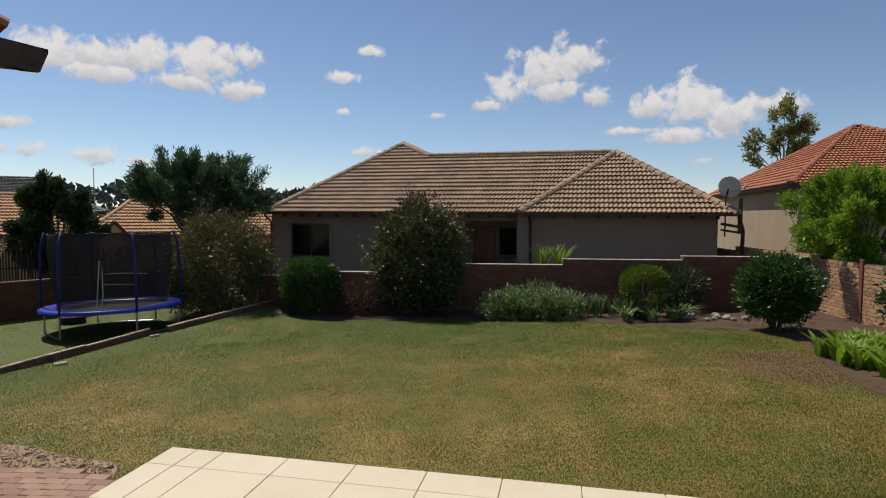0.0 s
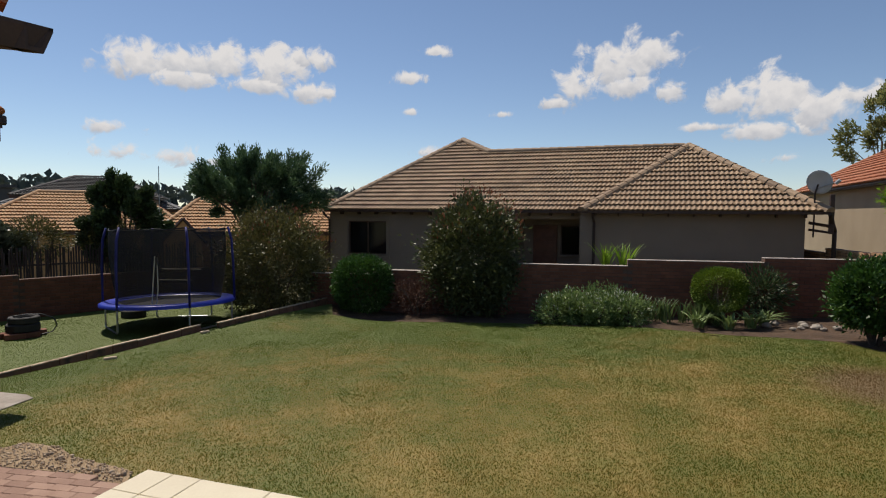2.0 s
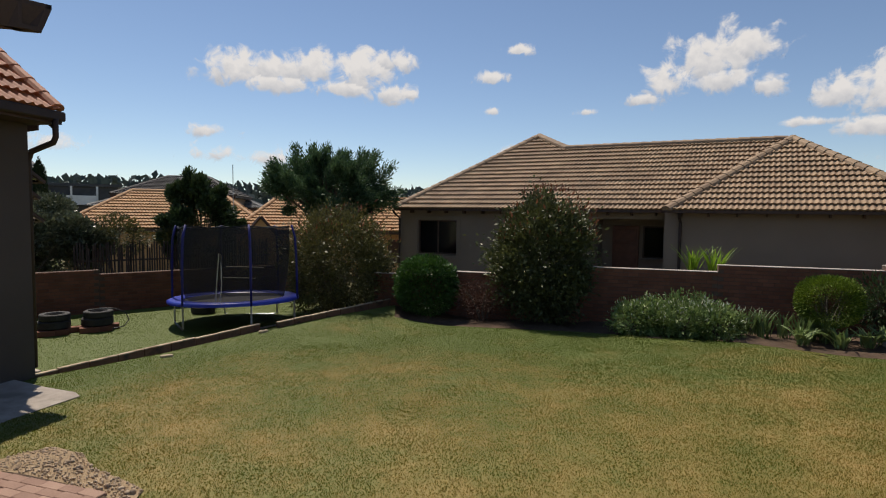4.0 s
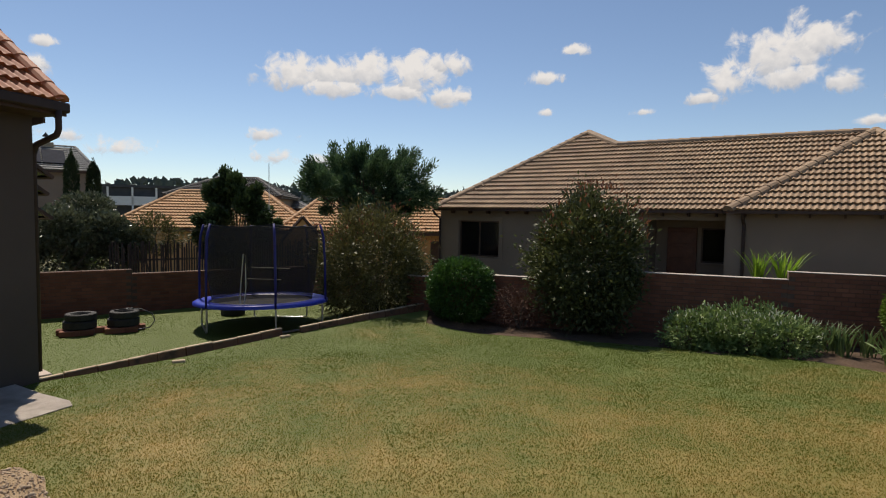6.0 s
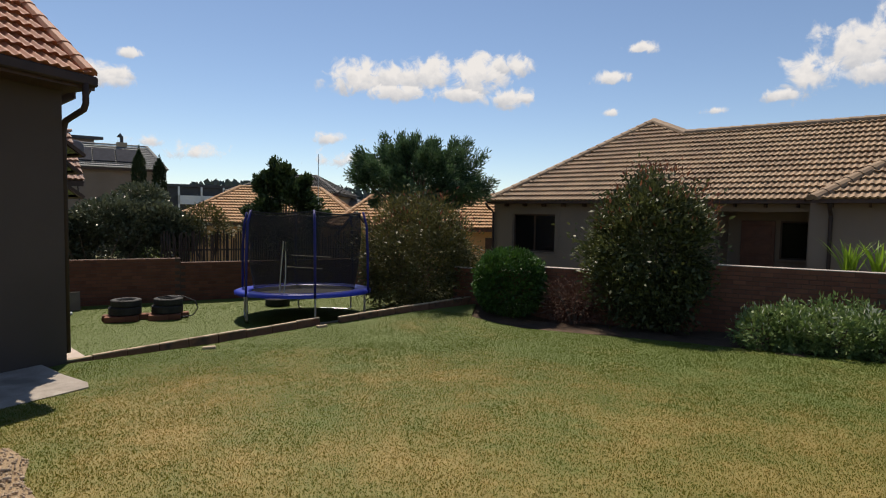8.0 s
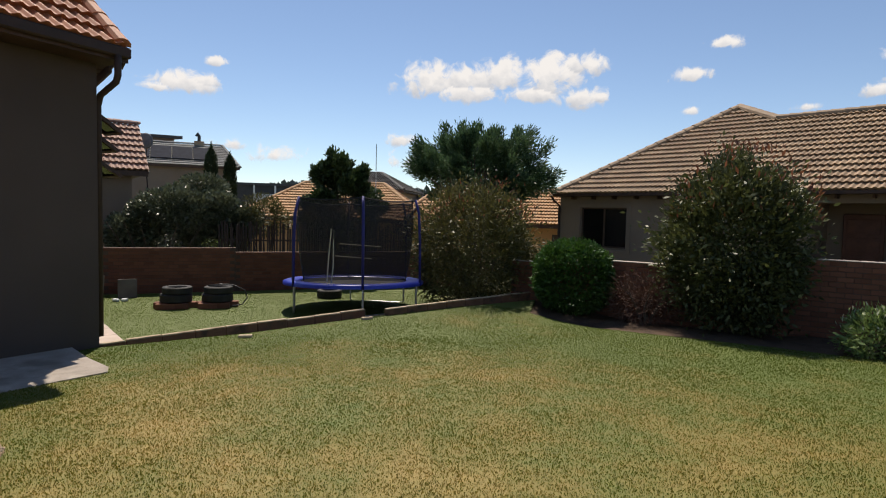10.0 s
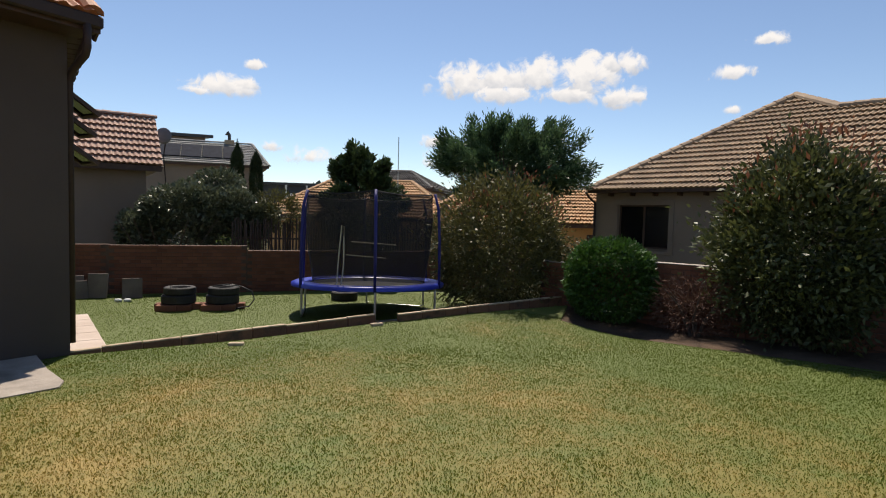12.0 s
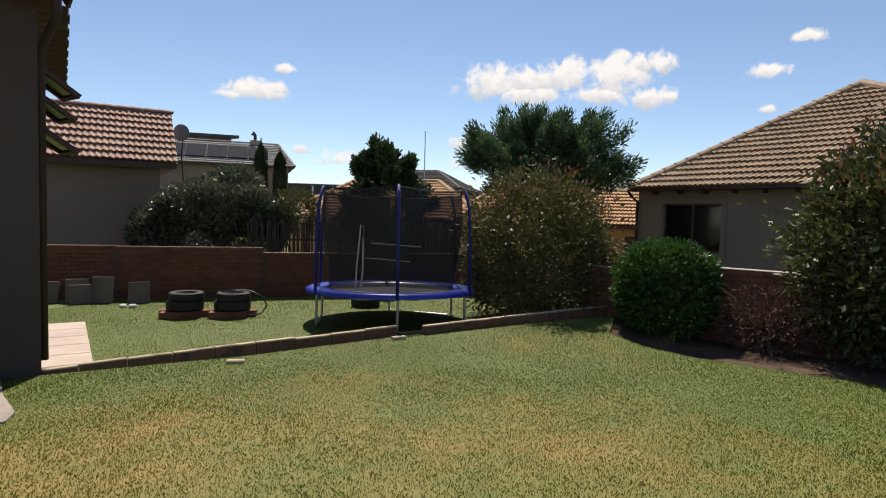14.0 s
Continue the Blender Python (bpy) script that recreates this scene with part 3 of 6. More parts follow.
def paving():
    base = thing("brick_paving", Matrix(), "weathered red clay pavers in stretcher bond, curved edge", "paving", kind="structure")
    me = bpy.data.meshes.new("paver")
    bm = box(-0.108, -0.053, -0.05, 0.108, 0.053, 0.0, 0.006)
    bm.to_mesh(me), bm.free()
    me.materials.append(M_paver)
    outline = PAVING
    rows = []
    ang = radians(-18)
    r = Matrix.Rotation(ang, 4, "Z")
    for i in range(-30, 30):
        for j in range(-60, 60):
            p = r @ Vector((0.222 * i + (0.111 if j % 2 else 0), 0.112 * j, 0)) + Vector((-4, 4, 0))
            if inside(p.x, p.y, outline):
                rows.append(Matrix.Translation((p.x, p.y, lawn_z(p.x, p.y) + 0.035 + random.uniform(0, 0.006))) @ r @ Matrix.Rotation(random.uniform(-0.012, 0.012), 4, "Z"))
    rows.sort(key=lambda m: -m.translation.y)
    pieces("paver", me, M_paver, rows, base, 300)
    part("sand_bed", poly([(x, y, lawn_z(x, y) + 0.02) for x, y in outline], 0.3), M_soil, base)


patio()
paving()


def kerb():
    """Kerb stones laid end to end along the edge of the lawn, with two loose blocks beside them."""
    base = thing("kerb", Matrix(), "weathered concrete kerb edging between the two lawns", "kerb", kind="structure")
    gap = [(KERB[0], KERB[1]), (KERB[1], KERB[2]), ((KERB[2][0] + 0.3, KERB[2][1] + 0.22), KERB[3]), (KERB[3], KERB[4])]
    for (x0, y0), (x1, y1) in gap:
        length = math.hypot(x1 - x0, y1 - y0)
        n = max(1, round(length / 0.46))
        a = math.atan2(y1 - y0, x1 - x0)
        for i in range(n):
            t = (i + 0.5) / n
            x, y = x0 + (x1 - x0) * t, y0 + (y1 - y0) * t
            step = length / n - 0.008
            ob = part("kerb_stone", box(-step / 2, -0.055, -0.6, step / 2, 0.015, -0.02, 0.01), M_kerb, base)
            # Thin added top piece whose pale colour stands for sunlight on the kerb.
            part("capping", box(-step / 2 + 0.003, -0.058, -0.022, step / 2 - 0.003, 0.018, 0.0, 0.006), M_kerb_top, ob, "pale kerb top with sunlight in its colour")
            ob.matrix_basis = Matrix.Translation((x, y, -1.395 + rise(x, y) + random.uniform(-0.008, 0.008))) @ Matrix.Rotation(a + random.uniform(-0.02, 0.02), 4, "Z") @ Matrix.Rotation(-0.032, 4, "Y") @ Matrix.Rotation(random.uniform(-0.02, 0.02), 4, "X")
    for x, y, a in ((-5.85, 10.3, 0.6), (-4.82, 12.3, 0.95)):
        ob = solo("loose_block", box(-0.1, -0.045, -0.05, 0.1, 0.045, 0.012, 0.01), M_kerb_top, "loose concrete block lying against the kerb", "block", "loose blocks")
        ob.matrix_basis = Matrix.Translation((x, y, lawn_z(x, y) + 0.03)) @ Matrix.Rotation(a, 4, "Z")


kerb()


# ---- garden walls ----
def brick_mesh(material):
    me = bpy.data.meshes.new("brick")
    bm = box(-0.107, 0, -0.0365, 0.107, 0.03, 0.0365)
    front = [f for f in bm.faces if f.normal.y < -0.9]
    bmesh.ops.delete(bm, geom=[f for f in bm.faces if f.normal.y > 0.9], context="FACES_ONLY")
    r = bmesh.ops.inset_region(bm, faces=front, thickness=0.005)
    for f in front:
        for v in f.verts:
            v.co.y -= 0.004
    bm.to_mesh(me), bm.free()
    me.materials.append(material)
    return me


BRICK, BRICK_Y = brick_mesh(M_brick), brick_mesh(M_brick_y)


def garden_wall(name, a, b, z0, tops, label, me, run_material, coping=True, near=(0, 8), posts=()):
    """A face-brick wall from a to b: a mortar core with bricks on its garden side; tops: (distance from a, height) steps."""
    dx, dy = b[0] - a[0], b[1] - a[1]
    length = math.hypot(dx, dy)
    m = Matrix.Translation((a[0], a[1], 0)) @ Matrix.Rotation(math.atan2(dy, dx), 4, "Z")
    lift = rise(a[0], a[1])
    base = thing(name, raised(m), label, "brick wall", kind="structure")
    places = []
    for i, (s, top) in enumerate(tops):
        e = tops[i + 1][0] if i + 1 < len(tops) else length
        mid = min(1.0, (s + e) / 2 / length)
        top += rise(a[0] + dx * mid, a[1] + dy * mid) - lift
        part("core", box(s + 0.001, 0.012, z0, e - 0.001, 0.22, top - 0.012), M_mortar, base)
        if coping:
            part("coping", box(s - 0.004 * (i > 0), -0.004, top - 0.012, e, 0.226, top + 0.002, 0.003), M_coping, base)
        rows = int((top - z0) / 0.085)
        for r in range(rows):
            z = top - 0.055 - r * 0.085
            k = 0
            x = s + (0.111 if r % 2 else 0.0) + 0.108
            while x < e - 0.06:
                places.append(Matrix.Translation((x, random.uniform(-0.002, 0.003), z)))
                x += 0.222
    places.sort(key=lambda q: (0 if near[0] <= q.translation.x <= near[1] else 1, -round(q.translation.z, 2)))
    pieces("brick", me, run_material, places, base, 300)
    for s, top in posts:
        part("pier", box(s, -0.03, z0, s + 0.13, 0.012, top + rise(a[0] + dx * s / length, a[1] + dy * s / length) - lift, 0.006), M_brick_i, base, "darker brick pier")
    return base


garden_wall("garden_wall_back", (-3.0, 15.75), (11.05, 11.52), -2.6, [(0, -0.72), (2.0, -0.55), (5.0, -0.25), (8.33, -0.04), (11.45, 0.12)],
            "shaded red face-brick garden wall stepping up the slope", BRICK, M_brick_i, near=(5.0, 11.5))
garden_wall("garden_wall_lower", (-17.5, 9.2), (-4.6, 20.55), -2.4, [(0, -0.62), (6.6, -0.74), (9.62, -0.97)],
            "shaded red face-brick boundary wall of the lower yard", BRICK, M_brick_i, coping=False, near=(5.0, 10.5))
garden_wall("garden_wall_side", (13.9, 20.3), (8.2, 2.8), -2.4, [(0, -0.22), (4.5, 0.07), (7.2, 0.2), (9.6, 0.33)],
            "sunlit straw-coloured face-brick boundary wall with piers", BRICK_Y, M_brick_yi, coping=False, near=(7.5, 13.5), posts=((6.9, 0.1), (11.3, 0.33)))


# ---- neighbouring house across the garden wall ----
def window(parent, m, w, h, label="", open_panes=2):
    """A timber window: frame, mullions, glass and sill, set in a wall opening; x along the wall, z up from the sill."""
    win = part("window", box_in(m, 0, 0.05, 0, w, 0.10, 0.05), M_wood, parent, label)
    for x0, z0, x1, z1 in ((0, h - 0.05, w, h), (0, 0.05, 0.05, h - 0.05), (w - 0.05, 0.05, w, h - 0.05)):
        part("window_frame", box_in(m, x0, 0.05, z0, x1, 0.1, z1), M_wood, win)
    for i in range(1, open_panes):
        part("mullion", box_in(m, w * i / open_panes - 0.03, 0.05, 0.05, w * i / open_panes + 0.03, 0.1, h - 0.05), M_wood, win)
    for i in range(open_panes):
        part("pane", box_in(m, w * i / open_panes + 0.03, 0.07, 0.05, w * (i + 1) / open_panes - 0.03, 0.08, h - 0.05), M_glass, win)
    # Near-black sheet whose colour stands for the unlit room behind the glass.
    part("room_shade_panel", box_in(m, 0.0, 0.35, -0.0, w, 0.36, h), M_dark, win)
    part("window_sill", box_in(m, -0.06, -0.05, -0.06, w + 0.06, 0.06, 0.0, 0.01), M_plaster, win)
    return win


def glass_surf():
    m = bpy.data.materials.new("window_glass")
    m.use_nodes = True
    b = m.node_tree.nodes["Principled BSDF"]
    b.inputs["Base Color"].default_value = (0.02, 0.02, 0.022, 1)
    b.inputs["Roughness"].default_value = 0.06
    b.inputs["Transmission Weight"].default_value = 0.6
    return m


M_glass = glass_surf()


def neighbour_house():
    m = raised(Matrix.Translation((-3.26, 23.02, 0))) @ Matrix.Rotation(radians(-27), 4, "Z")
    h = thing("neighbour_house", m, "single-storey grey-brown plastered house with brown tiled hip roof", "house")
    ez, pitch = 0.73, 0.6164
    c = 1 / math.hypot(1, pitch)
    u, s = Vector((1, 0, 0)), Vector((0, c, c * pitch))
    run, wing_run = 4.0, 3.88
    peak = Vector((4.05, 5.12, ez + 5.12 * pitch))
    ridge_z = ez + run * pitch
    apex = Vector((13.35, wing_run - 0.6, ez + wing_run * pitch))
    # front slope, its one end rising to a higher peak
    tile_plane(h, (0, 0, ez), u, s, [(0, 0), (17.0, 0), (13.2, run / c), (5.55, run / c), (4.05, 5.12 / c)], M_tile_b, M_tile_bi, 300, M_wood, order=lambda q: q.translation.z)
    # projecting hip end
    tile_plane(h, (10.05, -0.6, ez), u, s, [(0, 0), (6.9, 0), (3.3, wing_run / c)], M_tile_b, M_tile_bi, 200, M_wood, order=lambda q: q.translation.z)
    part("roof_side", poly([(0, 0, ez - 0.01), (4.05, 5.12, peak.z - 0.02), (4.05, 9, peak.z - 0.02), (0, 13, ez - 0.01)], 0.06), M_tile_bi, h)
    part("roof_back", poly([(4.05, 5.12, peak.z - 0.02), (5.6, run, ridge_z - 0.02), (13.2, run, ridge_z - 0.02), (17.0, 9, ez), (4, 11, ez)], 0.05), M_tile_bi, h)
    part("wing_side", poly([(10.05, -0.6, ez - 0.02), (10.05, 0.4, ez + 0.1), (13.35, run, ridge_z - 0.03), (13.35, apex.y, apex.z - 0.03)], 0.05), M_tile_bi, h)
    part("wing_side", poly([(16.95, -0.6, ez - 0.02), (13.35, apex.y, apex.z - 0.03), (13.35, 9, apex.z - 0.03), (16.95, 12, ez - 0.02)], 0.05), M_tile_bi, h)
    up = Vector((0, 0, 0.0))
    bend = Vector((5.6, run, ridge_z))
    ridge_caps(h, Vector((0, 0, ez)) + up, peak + up, M_tile_b, 0.18)
    ridge_caps(h, peak + up, bend + up, M_tile_b, 0.18)
    ridge_caps(h, bend + up, Vector((13.2, run, ridge_z)) + up, M_tile_b, 0.18)
    ridge_caps(h, Vector((10.05, -0.6, ez)) + up, apex + up, M_tile_b, 0.18)
    ridge_caps(h, Vector((16.95, -0.6, ez)) + up, apex + up, M_tile_b, 0.18)
    gutter_plain(h, (0, -0.02, ez), (9.8, -0.02, ez))
    gutter_plain(h, (10.05, -0.62, ez), (16.95, -0.62, ez))
    part("soffit", box(0.05, 0.0, ez - 0.07, 10.0, 0.5, ez - 0.05), M_wood, h)
    part("soffit", box(10.1, -0.58, ez - 0.07, 16.9, 0.0, ez - 0.05), M_wood, h)
    # rafter ends under the eave
    for i in range(13):
        part("rafter_end", box(0.6 + i * 0.75, 0.2, ez - 0.17, 0.65 + i * 0.75, 0.44, ez - 0.07), M_wood, h)
    for i in range(9):
        part("rafter_end", box(10.4 + i * 0.75, -0.36, ez - 0.17, 10.45 + i * 0.75, -0.13, ez - 0.07), M_wood, h)
    top, bot = ez - 0.05, -4.0
    wm = Matrix.Translation((0, 0.45, 0))
    wall_with_holes(h, "front_wall", wm, 9.95, bot, top, 0.22, [(0.82, -1.0, 2.5, 0.3), (7.6, -1.85, 9.85, 0.45)], M_plaster)
    for x0, z0, x1, z1 in ((0.66, 0.3, 2.66, 0.44), (0.66, -1.16, 2.66, -1.06), (0.66, -1.06, 0.81, 0.3), (2.51, -1.06, 2.66, 0.3)):
        part("plaster_band", box_in(wm, x0, -0.025, z0, x1, 0, z1, 0.005), M_plaster, h)
    window(h, wm @ Matrix.Translation((0.82, 0.05, -1.0)), 1.68, 1.3, "dark timber window", 2)
    # recessed porch with door and side window
    part("porch_wall", box(7.5, 2.0, bot, 9.95, 2.2, top), M_plaster, h)
    part("porch_side", box(7.38, 0.67, bot, 7.58, 2.0, top), M_plaster, h)
    part("porch_ceiling", box(7.4, 0.5, 0.6, 9.95, 2.2, 0.65), M_plaster, h)
    part("porch_floor", box(7.4, 0.3, -1.95, 9.95, 2.2, -1.85), M_concrete, h)
    d = part("front_door", box(7.95, 1.93, -1.85, 8.85, 1.99, 0.2, 0.01), M_door, h, "red-brown timber panelled door")
    for i in range(4):
        part("door_panel", box(8.03, 1.915, -1.75 + i * 0.48, 8.77, 1.93, -1.37 + i * 0.48, 0.008), M_door, d)
    window(h, Matrix.Translation((8.98, 1.9, -0.9)), 0.8, 1.1, "small dark porch window", 1)
    # projecting wing: pillar, wall and downpipe
    wall_with_holes(h, "wing_wall", Matrix.Translation((9.95, -0.12, 0)), 6.5, bot, top, 0.22, [], M_plaster)
    part("wing_wall_side", box(9.955, 0.1, bot, 10.12, 2.2, top), M_plaster, h)
    part("wing_wall_side", box(16.23, 0.1, bot, 16.45, 10, top), M_plaster, h)
    part("end_wall", box(0.0, 0.67, bot, 0.22, 11, top), M_plaster, h)
    part("back_wall", box(0.22, 10.8, bot, 16.23, 11, top), M_plaster, h)
    part("downpipe", tube([(10.4, -0.6, 0.66), (10.4, -0.5, 0.52), (10.4, -0.17, 0.36), (10.4, -0.17, -2.5)], 0.045), M_gutter, h)
    part("downpipe", tube([(-0.02, -0.08, 0.68), (-0.02, 0.1, 0.52), (0.0, 0.4, 0.36), (0.0, 0.4, -2.5)], 0.04), M_gutter, h)
    # lean-to rail and pipe at the far end
    part("end_rail", tube([(16.5, -0.3, 0.42), (17.15, -0.3, 0.3)], 0.05, 6), M_wood, h)
    part("end_rail", tube([(16.5, -0.3, 0.22), (17.05, -0.3, 0.14)], 0.04, 6), M_wood, h)
    part("end_bracket", box(17.0, -0.36, 0.1, 17.12, -0.24, 1.25, 0.01), M_wood, h)
    part("downpipe", tube([(16.95, -0.62, 0.68), (17.05, -0.4, 0.5), (17.2, -0.1, 0.2), (17.2, -0.1, -0.6)], 0.06), M_gutter, h)
    dish = thing("satellite_dish", m @ Matrix.Translation((16.6, -0.45, 0.6)), "grey satellite dish on a bracket at the roof corner", "satellite dish")
    bm = bmesh.new()
    rings = []
    for r in (0.0, 0.09, 0.18, 0.26, 0.33):
        ring = []
        for k in range(20):
            a = 2 * math.pi * k / 20
            ring.append(bm.verts.new((r * math.cos(a), 0.55 * r * r, r * 1.08 * math.sin(a))))
        rings.append(ring)
    for q, w in zip(rings, rings[1:]):
        for k in range(20):
            bm.faces.new((q[k], q[(k + 1) % 20], w[(k + 1) % 20], w[k]))
    bmesh.ops.remove_doubles(bm, verts=bm.verts, dist=0.001)
    bmesh.ops.solidify(bm, geom=bm.faces[:], thickness=0.015)
    bmesh.ops.transform(bm, matrix=Matrix.Translation((0.1, 0, 1.0)) @ Matrix.Rotation(radians(-25), 4, "Z") @ Matrix.Rotation(radians(20), 4, "X") @ Matrix.Rotation(math.pi, 4, "Z"), verts=bm.verts)
    part("reflector", bm, M_dish, dish, smooth=True)
    part("mast", tube([(0, 0.04, -0.6), (0, 0.04, 0.65), (0.08, 0.06, 0.96)], 0.024), M_gutter, dish)
    part("feed_arm", tube([(0.06, 0.0, 0.82), (0.46, -0.32, 0.98)], 0.018), M_steel, dish)
    part("feed_horn", tube([(0.42, -0.3, 0.93), (0.5, -0.36, 1.03)], 0.05), M_dish, dish)


def gutter_plain(parent, a, b):
    """A dark fascia with a small gutter lip along x."""
    (x0, y0, z0), (x1, y1, z1) = a, b
    part("fascia", box(x0, y0 - 0.01, z0 - 0.07, x1, y0 + 0.02, z0 + 0.015, 0), M_wood, parent)


neighbour_house()


# ---- own house: the corner beside the lawn ----
def own_house():
    h = thing("own_house", Matrix.Translation((0, 0, rise(-7.17, 8.93))), "plastered house with shade-darkened walls and terracotta tiled gable roof", "house")
    tip = Vector((-6.7, 9.03, 2.52))
    back, side = Vector((-0.16, -0.987, 0)).normalized(), Vector((-0.987, 0.16, 0)).normalized()
    corner = Vector((-7.17, 8.93, 0))
    inward, end_in = side, back
    a, b = math.atan2(back.y, back.x), math.atan2(side.y, side.x)
    pitch = math.tan(radians(40))
    half = 3.6
    top = tip + side * half + Vector((0, 0, half * pitch))
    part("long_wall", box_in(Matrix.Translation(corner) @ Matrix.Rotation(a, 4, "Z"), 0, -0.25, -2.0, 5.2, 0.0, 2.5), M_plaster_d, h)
    # gable end wall up to the rake
    bm = bmesh.new()
    prof = [(0.02, -2.2), (6.3, -2.2), (6.3, 2.5), (3.1, 2.5 + 3.1 * pitch), (0.02, 2.6)]
    em = Matrix.Translation(corner) @ Matrix.Rotation(b, 4, "Z")
    q = [bm.verts.new(em @ Vector((x, 0.0, z))) for x, z in prof]
    r = [bm.verts.new(em @ Vector((x, 0.25, z))) for x, z in prof]
    bm.faces.new(q), bm.faces.new(r[::-1])
    for k in range(5):
        bm.faces.new((q[k], q[(k + 1) % 5], r[(k + 1) % 5], r[k]))
    bmesh.ops.recalc_face_normals(bm, faces=bm.faces)
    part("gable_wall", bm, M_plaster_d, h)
    # roof: the slope above the long wall, its far twin, verge tiles up the rake
    L = 5.0
    verge = tip + back * 0.11
    sv = (inward + Vector((0, 0, pitch))).normalized()
    slope_len = half * math.hypot(1, pitch)
    tile_plane(h, tip + back * (L + 0.17), -back, sv, [(0, 0), (L, 0), (L, slope_len), (0, slope_len)], M_tile_o, M_tile_oi, 300, M_wood, order=lambda p: -p.translation.y)
    part("far_slope", poly([top, top + side * half - Vector((0, 0, half * pitch)), top + side * half - Vector((0, 0, half * pitch)) + back * L, top + back * L], 0.06), M_tile_oi, h)
    ridge_caps(h, verge + Vector((0, 0, 0.05)), top + back * 0.11 + Vector((0, 0, 0.05)), M_tile_o, r=0.12, step=0.32)
    ridge_caps(h, top + Vector((0, 0, 0.03)), top + back * L + Vector((0, 0, 0.03)), M_tile_o, step=0.34)
    m = frame_of(tip - back * 0.02, sv, back)
    part("barge_board", box_in(m, 0.0, 0.0, 0.06, slope_len, 0.03, 0.28), M_wood, h) if m.to_3x3().col[2].z < 0 else part("barge_board", box_in(m, 0.0, 0.0, -0.28, slope_len, 0.03, -0.06), M_wood, h)
    d, n = back, inward
    fm = Matrix.Translation(tip) @ Matrix((d, n, Vector((0, 0, 1)))).transposed().to_4x4()
    part("fascia", box_in(fm, 0.02, 0.0, -0.16, L, 0.03, -0.01), M_wood, h)
    part("gutter", box_in(fm, 0.02, -0.085, -0.12, L, -0.003, 0.02, 0.02), M_gutter, h)
    part("soffit", box_in(fm, 0.05, 0.03, -0.16, L, 0.62, -0.13), M_wood, h)
    # eave of the rear wing running off behind the corner
    run = Vector((-0.85, 0.52, 0)).normalized()
    rm = Matrix.Translation(corner + Vector((0.1, 0.2, 2.42))) @ Matrix.Rotation(math.atan2(run.y, run.x), 4, "Z")
    part("rear_fascia", box_in(rm, 0.1, 0.02, -0.12, 5.6, 0.05, 0.0), M_wood, h)
    # Tiles take the dark timber so their colour holds the underside's shade.
    for i in range(18):
        part("shaded_eave_tile", box_in(rm, 0.3 + i * 0.3, -0.05 - 0.015 * (i % 2), 0.0, 0.585 + i * 0.3, 0.35, 0.05, 0.012), M_wood, h)
    # swan-neck downpipe at the corner
    g = tip + back * 0.2 - side * 0.06 + Vector((0, 0, -0.1))
    c0 = corner - back * 0.045 + side * 0.05
    part("downpipe", tube([g, g + Vector((0, 0, -0.26)), g + side * 0.04 + Vector((0, 0, -0.34)), c0 - side * 0.06 + Vector((0, 0, 1.96)), c0 + Vector((0, 0, 1.82)), c0 + Vector((0, 0, -1.3))], 0.042, 10), M_gutter, h, smooth=True)
    # open top-hung sashes on the end wall
    for s, z, out, w in ((0.2, 1.81, 0.42, 0.4), (0.3, 1.56, 0.4, 0.4), (0.24, 1.2, 0.42, 0.4)):
        sash = part("open_sash", box_in(em @ Matrix.Translation((s, -0.02, z)) @ Matrix.Rotation(radians(-58), 4, "X"), 0, -0.03, -0.55, 0.05, 0.02, 0), M_wood, h, "open dark timber window sash")
        for x0, z0, x1, z1 in ((w - 0.05, -0.55, w, 0), (0.05, -0.05, w - 0.05, 0), (0.05, -0.55, w - 0.05, -0.5)):
            part("sash_rail", box_in(em @ Matrix.Translation((s, -0.02, z)) @ Matrix.Rotation(radians(-58), 4, "X"), x0, -0.03, z0, x1, 0.02, z1), M_wood, sash)
        part("pane", box_in(em @ Matrix.Translation((s, -0.02, z)) @ Matrix.Rotation(radians(-58), 4, "X"), 0.05, -0.01, -0.5, w - 0.05, 0.0, -0.05), M_glass, sash)
    # concrete aprons at the foot of the walls
    apron = solo("apron", poly([(x, y, -1.28 - 0.012 * (y - 7.5)) for x, y in APRON], 0.25), M_concrete, "weathered concrete apron at the foot of the house wall", "concrete apron", kind="structure")
    apron.matrix_basis = Matrix.Translation((0, 0, rise(-6.4, 7.5) - 0.01))
    for i in range(5):
        ob = solo("stepping_slab", box(-0.305, -0.4, -0.1, 0.305, 0.4, 0.02, 0.012), M_slab, "pinkish concrete paving slab beside the house wall", "paving slab", "slab path")
        ob.matrix_basis = Matrix.Translation(Vector((-8.25, 9.71, YARD_Z + 0.02)) + run * (0.62 * i)) @ Matrix.Rotation(math.atan2(run.y, run.x), 4, "Z")


own_house()


